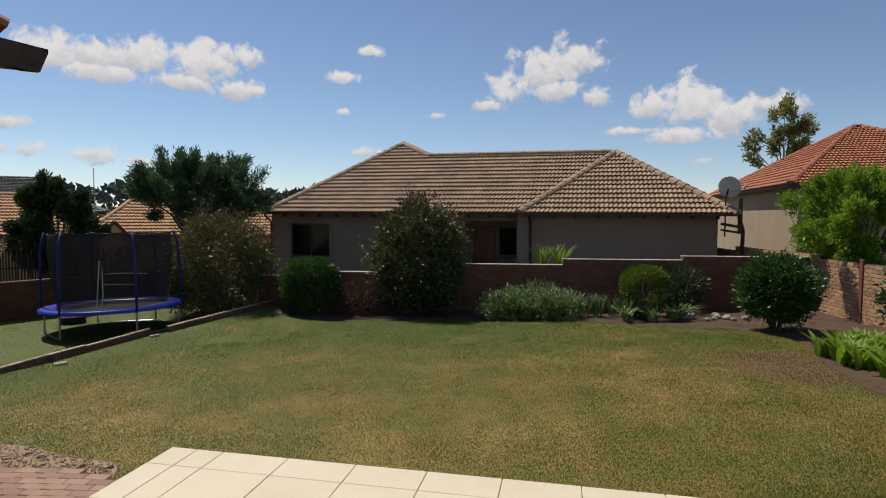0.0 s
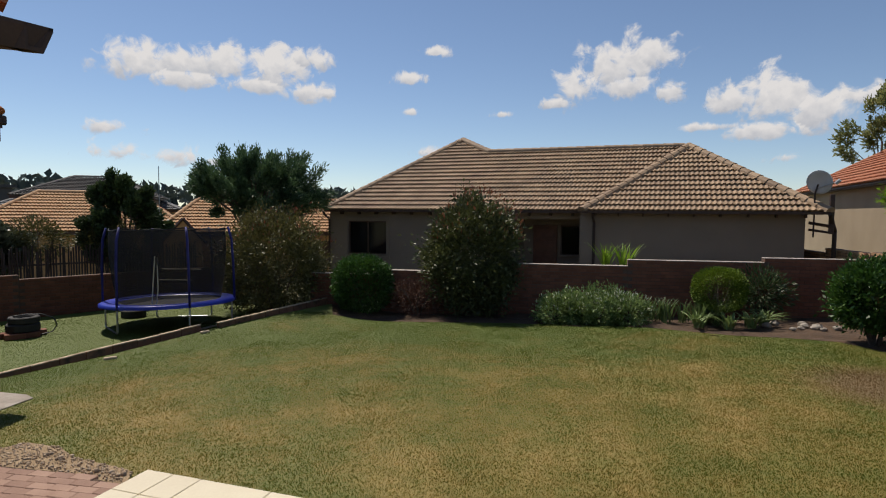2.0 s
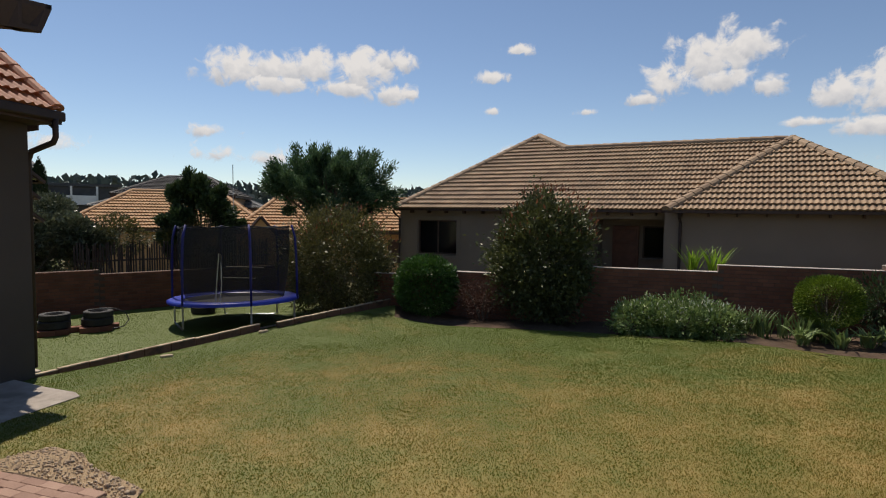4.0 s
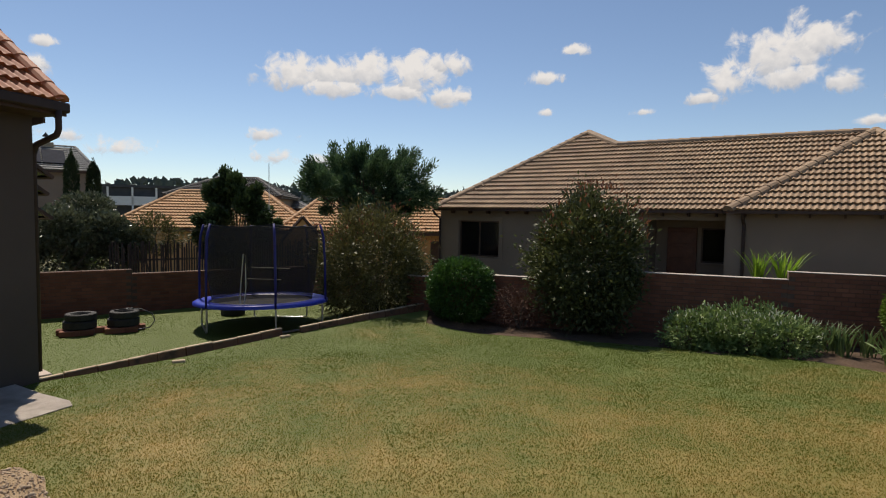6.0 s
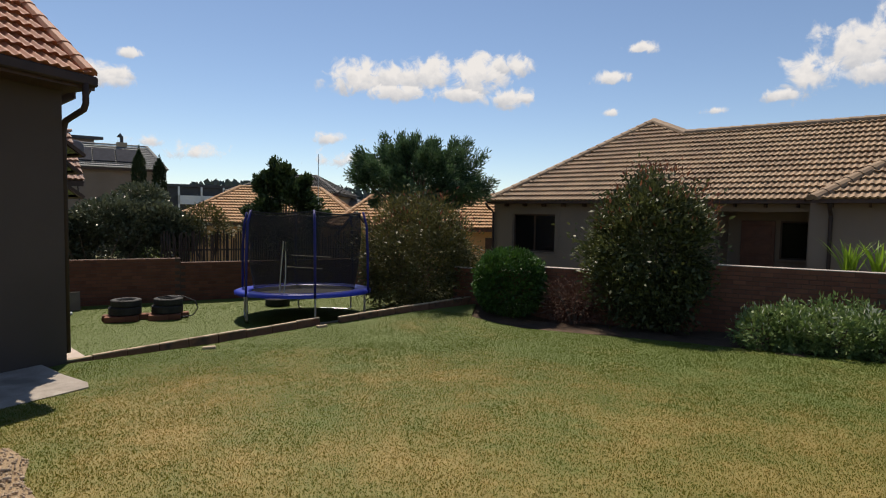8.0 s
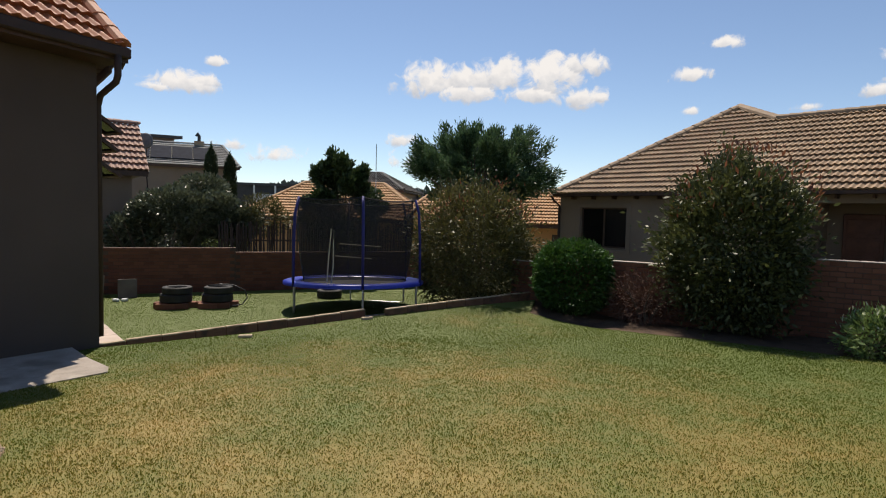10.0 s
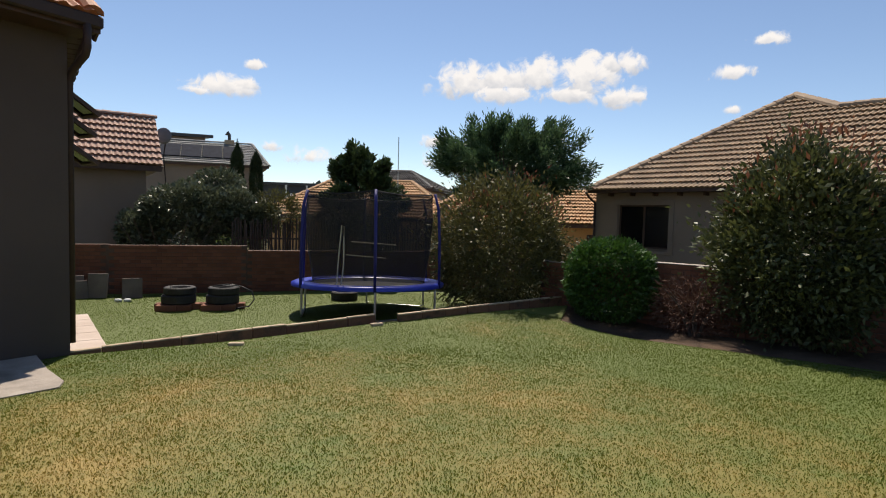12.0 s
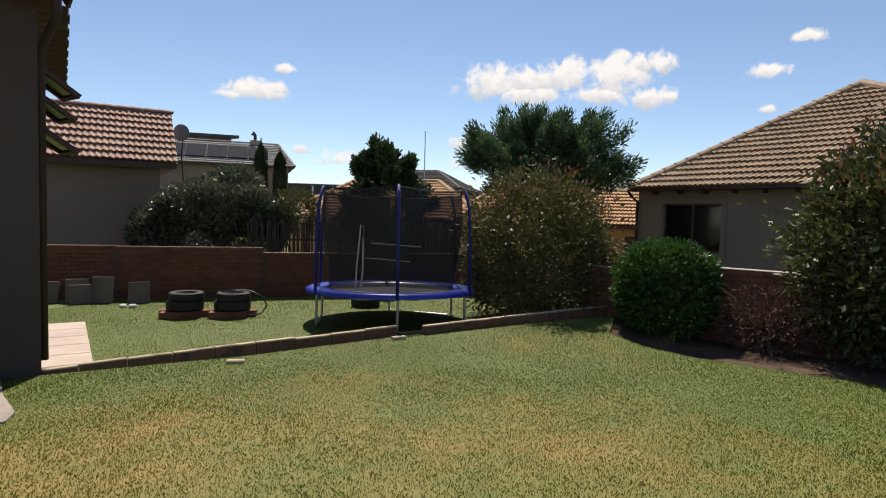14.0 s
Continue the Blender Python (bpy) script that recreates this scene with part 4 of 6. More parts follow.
def patio_roof():
    """The hip corner of the roof over the patio, with its gutter end."""
    tip = Vector((-3.70, 4.55, 2.75))
    h = thing("patio_roof", raised(Matrix.Translation(tip)), "terracotta hip corner of the patio roof with dark gutter", "roof")
    a, b = Vector((-0.95, -0.3, 0)).normalized(), Vector((-0.6, -0.8, 0)).normalized()
    hip = (a + b).normalized() * 3 + Vector((0, 0, 1.15))
    low = Vector((0, 0, -0.1))
    inset = (a + b) * 0.06 + low
    part("roof_slope", poly([inset, inset + b * 3.9, inset + b * 3.9 + hip * 0.6, inset + hip], 0.04), M_tile_oi, h)
    part("roof_slope", poly([inset, inset + hip, inset + a * 3.9 + hip * 0.6, inset + a * 3.9], 0.04), M_tile_oi, h)
    ridge_caps(h, hip * 0.1 + low * 0.3, hip + low * 0.3, M_tile_o, r=0.13)
    # gutter: a deep trough whose foot is narrower than its lip
    for d, e in ((a, b), (b, a)):
        bm = bmesh.new()
        rows = []
        for t in (0.0, 3.8):
            rows.append([bm.verts.new(d * t + e * k + Vector((0, 0, z))) for k, z in ((0.0, 0.0), (0.0, -0.03), (0.07, -0.2), (0.2, -0.2), (0.2, 0.0), (0.18, 0.0), (0.18, -0.17), (0.09, -0.17), (0.03, 0.0))])
        for k in range(9):
            bm.faces.new((rows[0][k], rows[0][(k + 1) % 9], rows[1][(k + 1) % 9], rows[1][k]))
        bm.faces.new(rows[0]), bm.faces.new(rows[1][::-1])
        bmesh.ops.recalc_face_normals(bm, faces=bm.faces)
        part("gutter", bm, M_gutter, h)
    under = Vector((0, 0, -0.19))
    part("soffit", poly([(a + b) * 0.12 + under, b * 3.6 + under, a * 3.6 + under], 0.02), M_wood, h)
    part("rafter_end", box_in(Matrix.Translation(a * 0.42) @ Matrix.Rotation(math.atan2(a.y, a.x), 4, "Z"), 0.0, 0.0, -0.28, 0.3, 0.06, -0.18), M_wood, h)
    # its posts and the wall behind the camera that close the patio
    part("post", box(-2.3, -2.9, -2.62, -2.0, -2.6, -0.15), M_plaster, h)


patio_roof()


# ---- plants ----
def leaf_mesh(name, centres, out, size, aspect, material, seed, droop=0.0):
    """Leaves as small folded blades at the given centres, turned loosely outwards."""
    rng = np.random.default_rng(seed)
    n = len(centres)
    d = out + rng.normal(0, 0.65, (n, 3))
    d[:, 2] += 0.25 - droop
    d /= np.linalg.norm(d, axis=1)[:, None] + 1e-9
    r = rng.normal(0, 1, (n, 3))
    s = np.cross(d, r)
    s /= np.linalg.norm(s, axis=1)[:, None] + 1e-9
    length = (size * rng.uniform(0.6, 1.35, n))[:, None]
    w = length * aspect * 0.5
    up = np.cross(s, d)
    a = centres
    b = centres + d * length * 0.45 + s * w + up * w * 0.4
    c = centres + d * length
    e = centres + d * length * 0.45 - s * w + up * w * 0.4
    v = np.stack([a, b, c, e], 1).reshape(-1, 3)
    return fast_mesh(name, v, np.arange(4 * n).reshape(-1, 4), material)


def lumpy(dirs, seed, amount, freq=3.0):
    """A smooth uneven radius for directions."""
    rng = np.random.default_rng(seed)
    total = np.zeros(len(dirs))
    for k in range(9):
        ax = rng.normal(0, 1, 3)
        ax /= np.linalg.norm(ax)
        total += np.sin(freq * (0.6 + 0.25 * k) * (dirs @ ax) + rng.uniform(0, 6.28)) / (1 + 0.35 * k)
    return 1 + amount * total / 2.2


def crown_points(n, radii, seed, amount, shell, square=2.0, flat=0.0):
    rng = np.random.default_rng(seed)
    d = rng.normal(0, 1, (n, 3))
    d /= np.linalg.norm(d, axis=1)[:, None]
    if square != 2.0:
        d /= ((np.abs(d) ** square).sum(1) ** (1 / square))[:, None]
    unit = d / np.linalg.norm(d, axis=1)[:, None]
    r = 1 - shell * rng.random(n) ** 1.6 + 0.1 * (rng.random(n) < 0.12) * rng.random(n)
    p = d * (r * lumpy(unit, seed, amount))[:, None]
    return p * np.array(radii), unit


def stems(base, top_z, spread, count, seed, r=0.03, kinks=3):
    """Branching stems from the ground up into a crown."""
    rng = random.Random(seed)
    made = []
    for i in range(count):
        a = 2 * math.pi * (i + rng.random()) / count
        pts = [Vector(base) + Vector((0.06 * math.cos(a), 0.06 * math.sin(a), -0.06))]
        rad = [r]
        for k in range(1, kinks + 1):
            t = k / kinks
            pts.append(Vector(base) + Vector((math.cos(a) * spread[0] * t + rng.uniform(-0.06, 0.06), math.sin(a) * spread[1] * t + rng.uniform(-0.06, 0.06), (top_z - base[2]) * t)))
            rad.append(r * (1 - 0.75 * t))
        made.append(tube(pts, rad, 5))
    return made


def shrub(name, x, y, z, radii, leaves, size, aspect, material, label, category="shrub", seed=1, amount=0.1, shell=0.45, square=2.0, lift=0.0, tips=None, group="", clumps=0):
    """A shrub: stems and a leafy crown; the crown's centre is lifted above the ground."""
    s = thing(name, Matrix.Translation((x, y, z)), label, category, group)
    for bm in stems((0, 0, 0), lift + radii[2] * 0.5, (radii[0] * 0.6, radii[1] * 0.6), 7, seed, 0.028):
        part("stem", bm, M_bark, s)
    p, d = crown_points(leaves, radii, seed, amount, shell, square)
    if clumps:
        # leaves gather round the twig ends, with a darker sparse filling between them
        rng = np.random.default_rng(seed + 5)
        ends, way = crown_points(clumps, [r * 0.93 for r in radii], seed + 6, amount, 0.3, square)
        pick = rng.integers(0, clumps, leaves)
        spread = rng.uniform(0.06, 0.16, clumps)[pick][:, None] * (sum(radii) / 3) * 1.1
        q = ends[pick] + rng.normal(0, 1, (leaves, 3)) * spread
        use = rng.random(leaves) < 0.72
        p = np.where(use[:, None], q, p * 0.86)
        d = np.where(use[:, None], way[pick], d)
    p[:, 2] += lift
    keep = p[:, 2] > 0.02
    part("crown", leaf_mesh("crown", p[keep], d[keep], size, aspect, material, seed), None, s)
    # Red new growth on the bushes, painted leaf glints on the border shrubs.
    if tips:
        q, e = crown_points(int(leaves * tips[1]), [r * 1.04 for r in radii], seed + 1, amount, 0.12, square)
        q[:, 2] += lift
        ok = q[:, 2] > lift + radii[2] * tips[2]
        part("growth_glint_leaves", leaf_mesh("growth_glint_leaves", q[ok], e[ok] * 0.4 + np.array([0, 0, 1.0]), size * 1.1, aspect * 0.8, tips[0], seed + 2), None, s)["kind"] = "stuff"
    return s


def tree(name, x, y, z, trunk_h, crown, clumps, leaves, size, aspect, material, label, seed, trunk_r=0.12, amount=0.25, sprays=0.0, category="tree"):
    """A tapered trunk, limbs to each clump and a crown of many clumps of leaves. crown: centre height, radii."""
    t = thing(name, Matrix.Translation((x, y, z)), label, category)
    rng = random.Random(seed)
    cz, rx, ry, rz = crown
    ends = []
    p, d = crown_points(clumps, (rx, ry, rz), seed, amount, 0.6)
    bm = tube([(0, 0, -0.15), (0.05, 0.03, trunk_h * 0.5), (0.0, 0.05, trunk_h), (0.05, 0, cz)], [trunk_r * 1.25, trunk_r, trunk_r * 0.8, trunk_r * 0.35], 8)
    part("trunk", bm, M_bark, t)
    pts, outs = [], []
    g = np.random.default_rng(seed)
    for i in range(clumps):
        c = Vector(p[i]) + Vector((0, 0, cz))
        mid = Vector((0, 0, trunk_h + (cz - trunk_h) * 0.4)).lerp(c, 0.5) + Vector((0, 0, -0.1))
        if i % 2 == 0:
            part("limb", tube([(0, 0.03, trunk_h * 0.9), mid, c], [trunk_r * 0.45, trunk_r * 0.25, 0.012], 5), M_bark, t)
        n = leaves // clumps
        size_c = (rx + ry + rz) / 3 * rng.uniform(0.2, 0.36)
        q = g.normal(0, 1, (n, 3))
        q /= np.linalg.norm(q, axis=1)[:, None]
        q *= (g.random(n) ** 0.5)[:, None] * size_c
        if sprays:
            axis = np.array(d[i]) * 0.8 + np.array([0, 0, 0.5])
            q = q * 0.55 + axis[None, :] * (g.random(n)[:, None] - 0.2) * size_c * sprays
        pts.append(q + np.array(c)[None, :])
        outs.append(q / size_c + np.array(d[i])[None, :] * 0.6)
    part("crown", leaf_mesh("crown", np.concatenate(pts), np.concatenate(outs), size, aspect, material, seed), None, t)
    return t


shrub("syzygium_bush", 1.28, 14.35, lawn_z(1.3, 14.3), (1.13, 1.08, 1.5), 30000, 0.1, 0.45, L_big, "tall rounded evergreen bush with reddish new leaves", "bush", 11, 0.2, 0.5, 2.1, 1.48, (L_tip, 0.035, 0.3), clumps=300)
shrub("olive_bush", -4.02, 16.26, YARD_Z, (1.5, 1.35, 1.45), 32000, 0.1, 0.34, L_olive, "tall olive-brown bush in the lower yard corner", "bush", 21, 0.18, 0.5, 2.1, 1.3, (L_tip, 0.03, 0.45), clumps=320)
shrub("clipped_shrub", -1.58, 15.0, lawn_z(-1.6, 15) - 0.02, (0.77, 0.74, 0.72), 20000, 0.072, 0.5, L_cube, "clipped box-shaped glossy green shrub", "shrub", 31, 0.06, 0.28, 2.35, 0.71)
shrub("ball_shrub", 6.4, 11.75, lawn_z(6.4, 11.75), (0.52, 0.52, 0.47), 18000, 0.045, 0.42, L_ball, "clipped ball-shaped golden-green shrub", "shrub", 41, 0.015, 0.18, 2.5, 0.76)
shrub("round_shrub", 7.78, 9.1, lawn_z(7.8, 9.15), (0.69, 0.69, 0.62), 16000, 0.085, 0.45, L_cube, "broad rounded green shrub on several bare stems", "shrub", 51, 0.1, 0.35, 2.3, 0.86, clumps=240)
shrub("dark_shrub", 8.95, 6.9, lawn_z(8.95, 6.9), (0.55, 0.6, 0.75), 8000, 0.1, 0.45, L_dark, "dark green shrub in front of the side wall", "shrub", 61, 0.12, 0.45, 2.2, 0.75, clumps=160)
shrub("twiggy_shrub", -0.15, 14.55, lawn_z(-0.1, 14.5), (0.8, 0.5, 0.52), 3200, 0.1, 0.15, L_twig, "bare reddish-brown twiggy shrub in the border", "shrub", 71, 0.2, 0.9, 2.0, 0.45)
shrub("climber", 7.7, 12.1, lawn_z(7.7, 12.1), (0.75, 0.3, 0.55), 2000, 0.1, 0.3, L_dark, "thin dark shrub against the garden wall", "shrub", 81, 0.3, 0.8, 2.0, 0.62)
tree("bamboo_shrub", 11.75, 10.7, lawn_z(11.5, 10.7) - 0.5, 1.2, (2.65, 1.7, 1.4, 1.0), 90, 40000, 0.12, 0.3, L_bright, "feathery bright green tree leaning over the side wall", 91, 0.05, 0.15, 0.8)
tree("leafy_tree", -9.15, 19.2, -2.6 + rise(-9.15, 19.2), 1.2, (2.75, 1.05, 1.0, 1.55), 74, 38000, 0.13, 0.5, L_dark, "dark broad-leaved tree behind the lath fence", 101, 0.1, 0.14, 0.8)
tree("acacia_tree", -5.55, 21.6, -2.6 + rise(-5.6, 21.6), 2.0, (4.0, 1.9, 1.75, 0.98), 120, 76000, 0.13, 0.26, L_pine, "spreading feathery dark green tree behind the garden", 117, 0.14, 0.2, 1.6)
tree("tall_tree", 27.0, 29.6, -2.6 + rise(26.5, 31.0), 4.5, (7.3, 1.5, 1.5, 2.6), 46, 9000, 0.22, 0.4, L_airy, "tall thin-leaved tree behind the terracotta roof", 121, 0.1, 0.12, 1.3)


LEAVES = {}


def strap_leaf(length, width, tilt, arch, material):
    """One arching strap leaf in four folded segments, growing along x."""
    verts, faces = [], []
    n = 5
    for k in range(n):
        t = k / (n - 1)
        out = length * tilt * t * (0.5 + 0.5 * t)
        z = length * (t - arch * tilt * t * t) - 0.02
        w = width * (0.35 + 2.6 * t * (1 - t)) * (1 - t ** 3)
        verts += [(out, w / 2, z + w * 0.2), (out, 0, z), (out, -w / 2, z + w * 0.2)]
    for k in range(n - 1):
        s = 3 * k
        faces += [(s, s + 1, s + 4, s + 3), (s + 1, s + 2, s + 5, s + 4)]
    return mesh_of("leaf", verts, faces, material)


def blades_plant(name, x, y, z, count, length, width, material, label, seed, arch=0.6, category="plant", group="", splay=1.0):
    """A clump of arching strap leaves, each a part of its own."""
    rng = random.Random(seed)
    key = (material.name, length, splay)
    if key not in LEAVES:
        LEAVES[key] = [strap_leaf(length * (0.65 + 0.06 * i), width, splay * (0.15 + 0.12 * i), arch, material) for i in range(8)]
    t = thing(name, Matrix.Translation((x, y, z)), label, category, group)
    for i in range(count):
        ob = new("leaf", LEAVES[key][rng.randrange(8)])
        ob.parent = t
        ob.matrix_basis = Matrix.Translation((rng.uniform(-0.09, 0.09), rng.uniform(-0.09, 0.09), 0)) @ Matrix.Rotation(rng.uniform(0, 6.28), 4, "Z") @ Matrix.Rotation(rng.uniform(-0.15, 0.15), 4, "X")
    return t


rs = random.Random(5)
# low silvery ground cover in the border, its leaf highlights painted as pale leaves
for i, (x, y, w) in enumerate(((2.95, 12.65, 0.5), (3.4, 12.5, 0.55), (3.85, 12.3, 0.6), (4.45, 12.2, 0.62), (3.6, 12.85, 0.55), (4.4, 12.75, 0.55))):
    q = shrub("border_shrub", x, y, lawn_z(x, y) - 0.03, (w, 0.5, 0.42 + 0.05 * (i % 3)), 3200, 0.085, 0.4, L_grey, "low grey-green shrub with painted pale leaf glints", "shrub", 200 + i, 0.22, 0.6, 2.0, 0.27, (L_glint, 0.035, 0.1), "border shrubs", clumps=45)
for i in range(9):
    x, y = 4.95 + 0.17 * i + rs.uniform(-0.1, 0.1), 12.35 - 0.09 * i + rs.uniform(-0.25, 0.2)
    blades_plant("strap_plant", x, y, lawn_z(x, y), 26, 0.72, 0.035, L_strap, "tufted green strap-leaved plant in the border", 300 + i, 0.45, group="strap plants", splay=0.6)
for i, (x, y) in enumerate(((6.7, 11.05), (7.15, 11.25), (6.2, 11.0), (5.7, 11.35))):
    blades_plant("agapanthus", x, y, lawn_z(x, y), 24, 0.62, 0.06, L_grey, "arching pale green agapanthus clump", 330 + i, 0.55, group="agapanthus clumps", splay=1.1)
for i in range(56):
    y = rs.uniform(4.7, 7.0)
    x = 6.25 + 0.33 * (y - 5.6) + rs.uniform(0.0, 1.0)
    blades_plant("broad_leaf_plant", x, y, lawn_z(x, y), 15, 0.5, 0.13, L_bright, "bright green broad-leaved plant in full sun", 360 + i, 0.4, group="broad-leaved plants", splay=0.7)
for i, (x, y) in enumerate(((4.75, 14.2), (5.2, 14.0))):
    blades_plant("yucca", x, y, -0.5 + rise(x, y), 44, 0.95, 0.05, L_bright, "spiky yellow-green plant behind the garden wall", 400 + i, 0.35, group="spiky plants", splay=0.55)


def rock(x, y, z, r, seed, label="pale rounded garden stone lying on the soil"):
    bm = bmesh.new()
    bmesh.ops.create_icosphere(bm, subdivisions=2, radius=r)
    for v in bm.verts:
        v.co *= 1 + 0.35 * noise.noise(v.co * (2.2 / r * 0.5) + Vector((seed, 0, 0)))
        v.co.z *= 0.65
    ob = solo("garden_stone", bm, M_rock, label, "stone", "border stones", smooth=False)
    ob.matrix_basis = Matrix.Translation((x, y, z + r * 0.25)) @ Matrix.Rotation(seed, 4, "Z")


for i in range(16):
    x = 6.9 + rs.uniform(0, 1.5)
    rock(x, 11.4 - (x - 6.9) * 0.62 + rs.uniform(-0.45, 0.35), lawn_z(x, 11), rs.uniform(0.05, 0.1), i)


def rubble():
    """Broken stone and dry earth along the curved edge of the paving."""
    sheet("bare_earth", RUBBLE, lambda x, y: lawn_z(x, y) + 0.012, M_dust, "dry bare earth beside the brick paving", "bare earth", 0.12, 0.2, 0.02)
    rng = np.random.default_rng(61)
    base = np.array([v.co for v in ROCK.vertices])
    faces = np.array([list(f.vertices) for f in ROCK.polygons])
    xs, ys = rng.uniform(-5.4, -3.3, 2600), rng.uniform(4.75, 6.1, 2600)
    ok = inside_many(xs, ys, RUBBLE)
    xs, ys = xs[ok], ys[ok]
    size = rng.uniform(0.004, 0.014, len(xs)) * (1 + 1.2 * (rng.random(len(xs)) < 0.06))
    turn = rng.uniform(0, 6.28, len(xs))
    v = base[None] * size[:, None, None] * rng.uniform(0.6, 1.3, (len(xs), 1, 3))
    v = np.stack([v[..., 0] * np.cos(turn)[:, None] - v[..., 1] * np.sin(turn)[:, None], v[..., 0] * np.sin(turn)[:, None] + v[..., 1] * np.cos(turn)[:, None], v[..., 2]], 2)
    v += np.stack([xs, ys, lawn_z(xs, ys) + 0.02], 1)[:, None]
    f = (faces[None] + np.arange(len(xs))[:, None, None] * len(base)).reshape(-1, faces.shape[1])
    solo("rubble", fast_mesh("rubble", v.reshape(-1, 3), f, M_chip), None, "pale broken stone chips on the bare earth", "rubble", kind="stuff")


bm = bmesh.new()
bmesh.ops.create_icosphere(bm, subdivisions=1, radius=1.0)
for v in bm.verts:
    v.co *= 0.8 + 0.4 * (noise.noise(v.co * 1.7) + 0.5)
ROCK = bpy.data.meshes.new("chip")
bm.to_mesh(ROCK), bm.free()
M_dust = surf("dry_earth", (0.2, 0.135, 0.07), (0.42, 0.3, 0.18), 6, 0.95, 0.8, 70, dist=0.02)
M_chip = surf("stone_chip", (0.26, 0.18, 0.11), (0.6, 0.46, 0.32), 5, 0.9, 0.4, 60, rand=0.6, island=True)
rubble()


# hedge, fence and cypresses behind the lower wall
def hedge():
    s = thing("hedge", raised(Matrix.Translation((-13.0, 15.6, -2.4))), "glossy dark green hedge behind the lower wall", "hedge")
    pts, outs = [], []
    for i, (x, y, z, r) in enumerate(((-0.9, 0.0, 1.9, 0.6), (-0.6, 0.3, 2.3, 0.65), (-0.1, 0.6, 2.5, 0.8), (0.4, 1.0, 2.45, 0.75), (0.9, 1.5, 2.5, 0.7), (1.2, 1.9, 2.2, 0.65), (-0.4, 0.6, 1.6, 0.8), (0.8, 1.6, 1.6, 0.8), (0.1, 1.8, 3.0, 0.65), (-0.9, 0.1, 1.4, 0.6))):
        p, d = crown_points(4200, (r, r, r * 0.85), 500 + i, 0.2, 0.4)
        pts.append(p + np.array([x, y, z]))
        outs.append(d)
    part("crown", leaf_mesh("crown", np.concatenate(pts), np.concatenate(outs), 0.115, 0.5, L_hedge, 510), None, s)
    for bm in stems((0, 0, 0), 2.2, (1.4, 1.0), 9, 520, 0.03):
        part("stem", bm, M_bark, s)


hedge()
shrub("creeper", -10.9, 17.6, -2.4 + rise(-10.9, 17.6), (0.9, 0.5, 0.7), 3500, 0.08, 0.4, L_olive, "yellowish creeper over the lath fence", "shrub", 531, 0.25, 0.6, 2.0, 2.35)
shrub("creeper", -9.5, 18.6, -2.4 + rise(-9.5, 18.6), (0.9, 0.5, 0.55), 2500, 0.08, 0.4, L_olive, "yellowish creeper over the lath fence", "shrub", 541, 0.25, 0.6, 2.0, 2.3)
shrub("yellow_shrub", -16.5, 21.5, -2.8 + rise(-16.5, 21.5), (0.9, 0.8, 1.1), 3000, 0.09, 0.4, L_bright, "bright yellow-green shrub behind the hedge", "shrub", 551, 0.25, 0.6, 2.0, 1.9)


def lath_fence():
    a, b = Vector((-11.5, 16.4, -2.4)), Vector((-7.2, 20.1, -2.4))
    f = thing("lath_fence", raised(Matrix.Translation(a)), "weathered brown lath fence behind the lower wall", "fence")
    d = b - a
    n = 80
    rs2 = random.Random(9)
    for i in range(n):
        p = d * (i / n)
        h = 2.15 + rs2.uniform(-0.12, 0.12)
        ob = part("lath", tube([p, p + Vector((rs2.uniform(-0.03, 0.03), rs2.uniform(-0.03, 0.03), h))], 0.024, 5), M_slat, f)
    for z in (0.6, 1.7):
        part("rail", tube([Vector((0, 0.05, z)), d + Vector((0, 0.05, z))], 0.03, 6), M_slat, f)


lath_fence()
for i, (x, y, top) in enumerate(((-22.9, 29.1, 2.9), (-22.2, 29.8, 2.6))):
    c = thing("cypress", raised(Matrix.Translation((x, y, -3.0))), "slim dark green columnar cypress", "tree", "pair of cypresses")
    h = top + 3.0
    p, d = crown_points(15000, (0.31, 0.31, h / 2 - 0.1), 560 + i, 0.05, 0.3, 3.4)
    p[:, 2] += h / 2 + 0.15
    p[:, :2] *= np.clip((h - p[:, 2]) / h * 9 + 0.35, 0.35, 1)[:, None]
    part("crown", leaf_mesh("crown", p, d * 0.5 + np.array([0, 0, 1.4]), 0.1, 0.35, L_cyp, 570 + i), None, c)
    part("trunk", tube([(0, 0, -0.2), (0, 0, 1.2)], 0.09), M_bark, c)


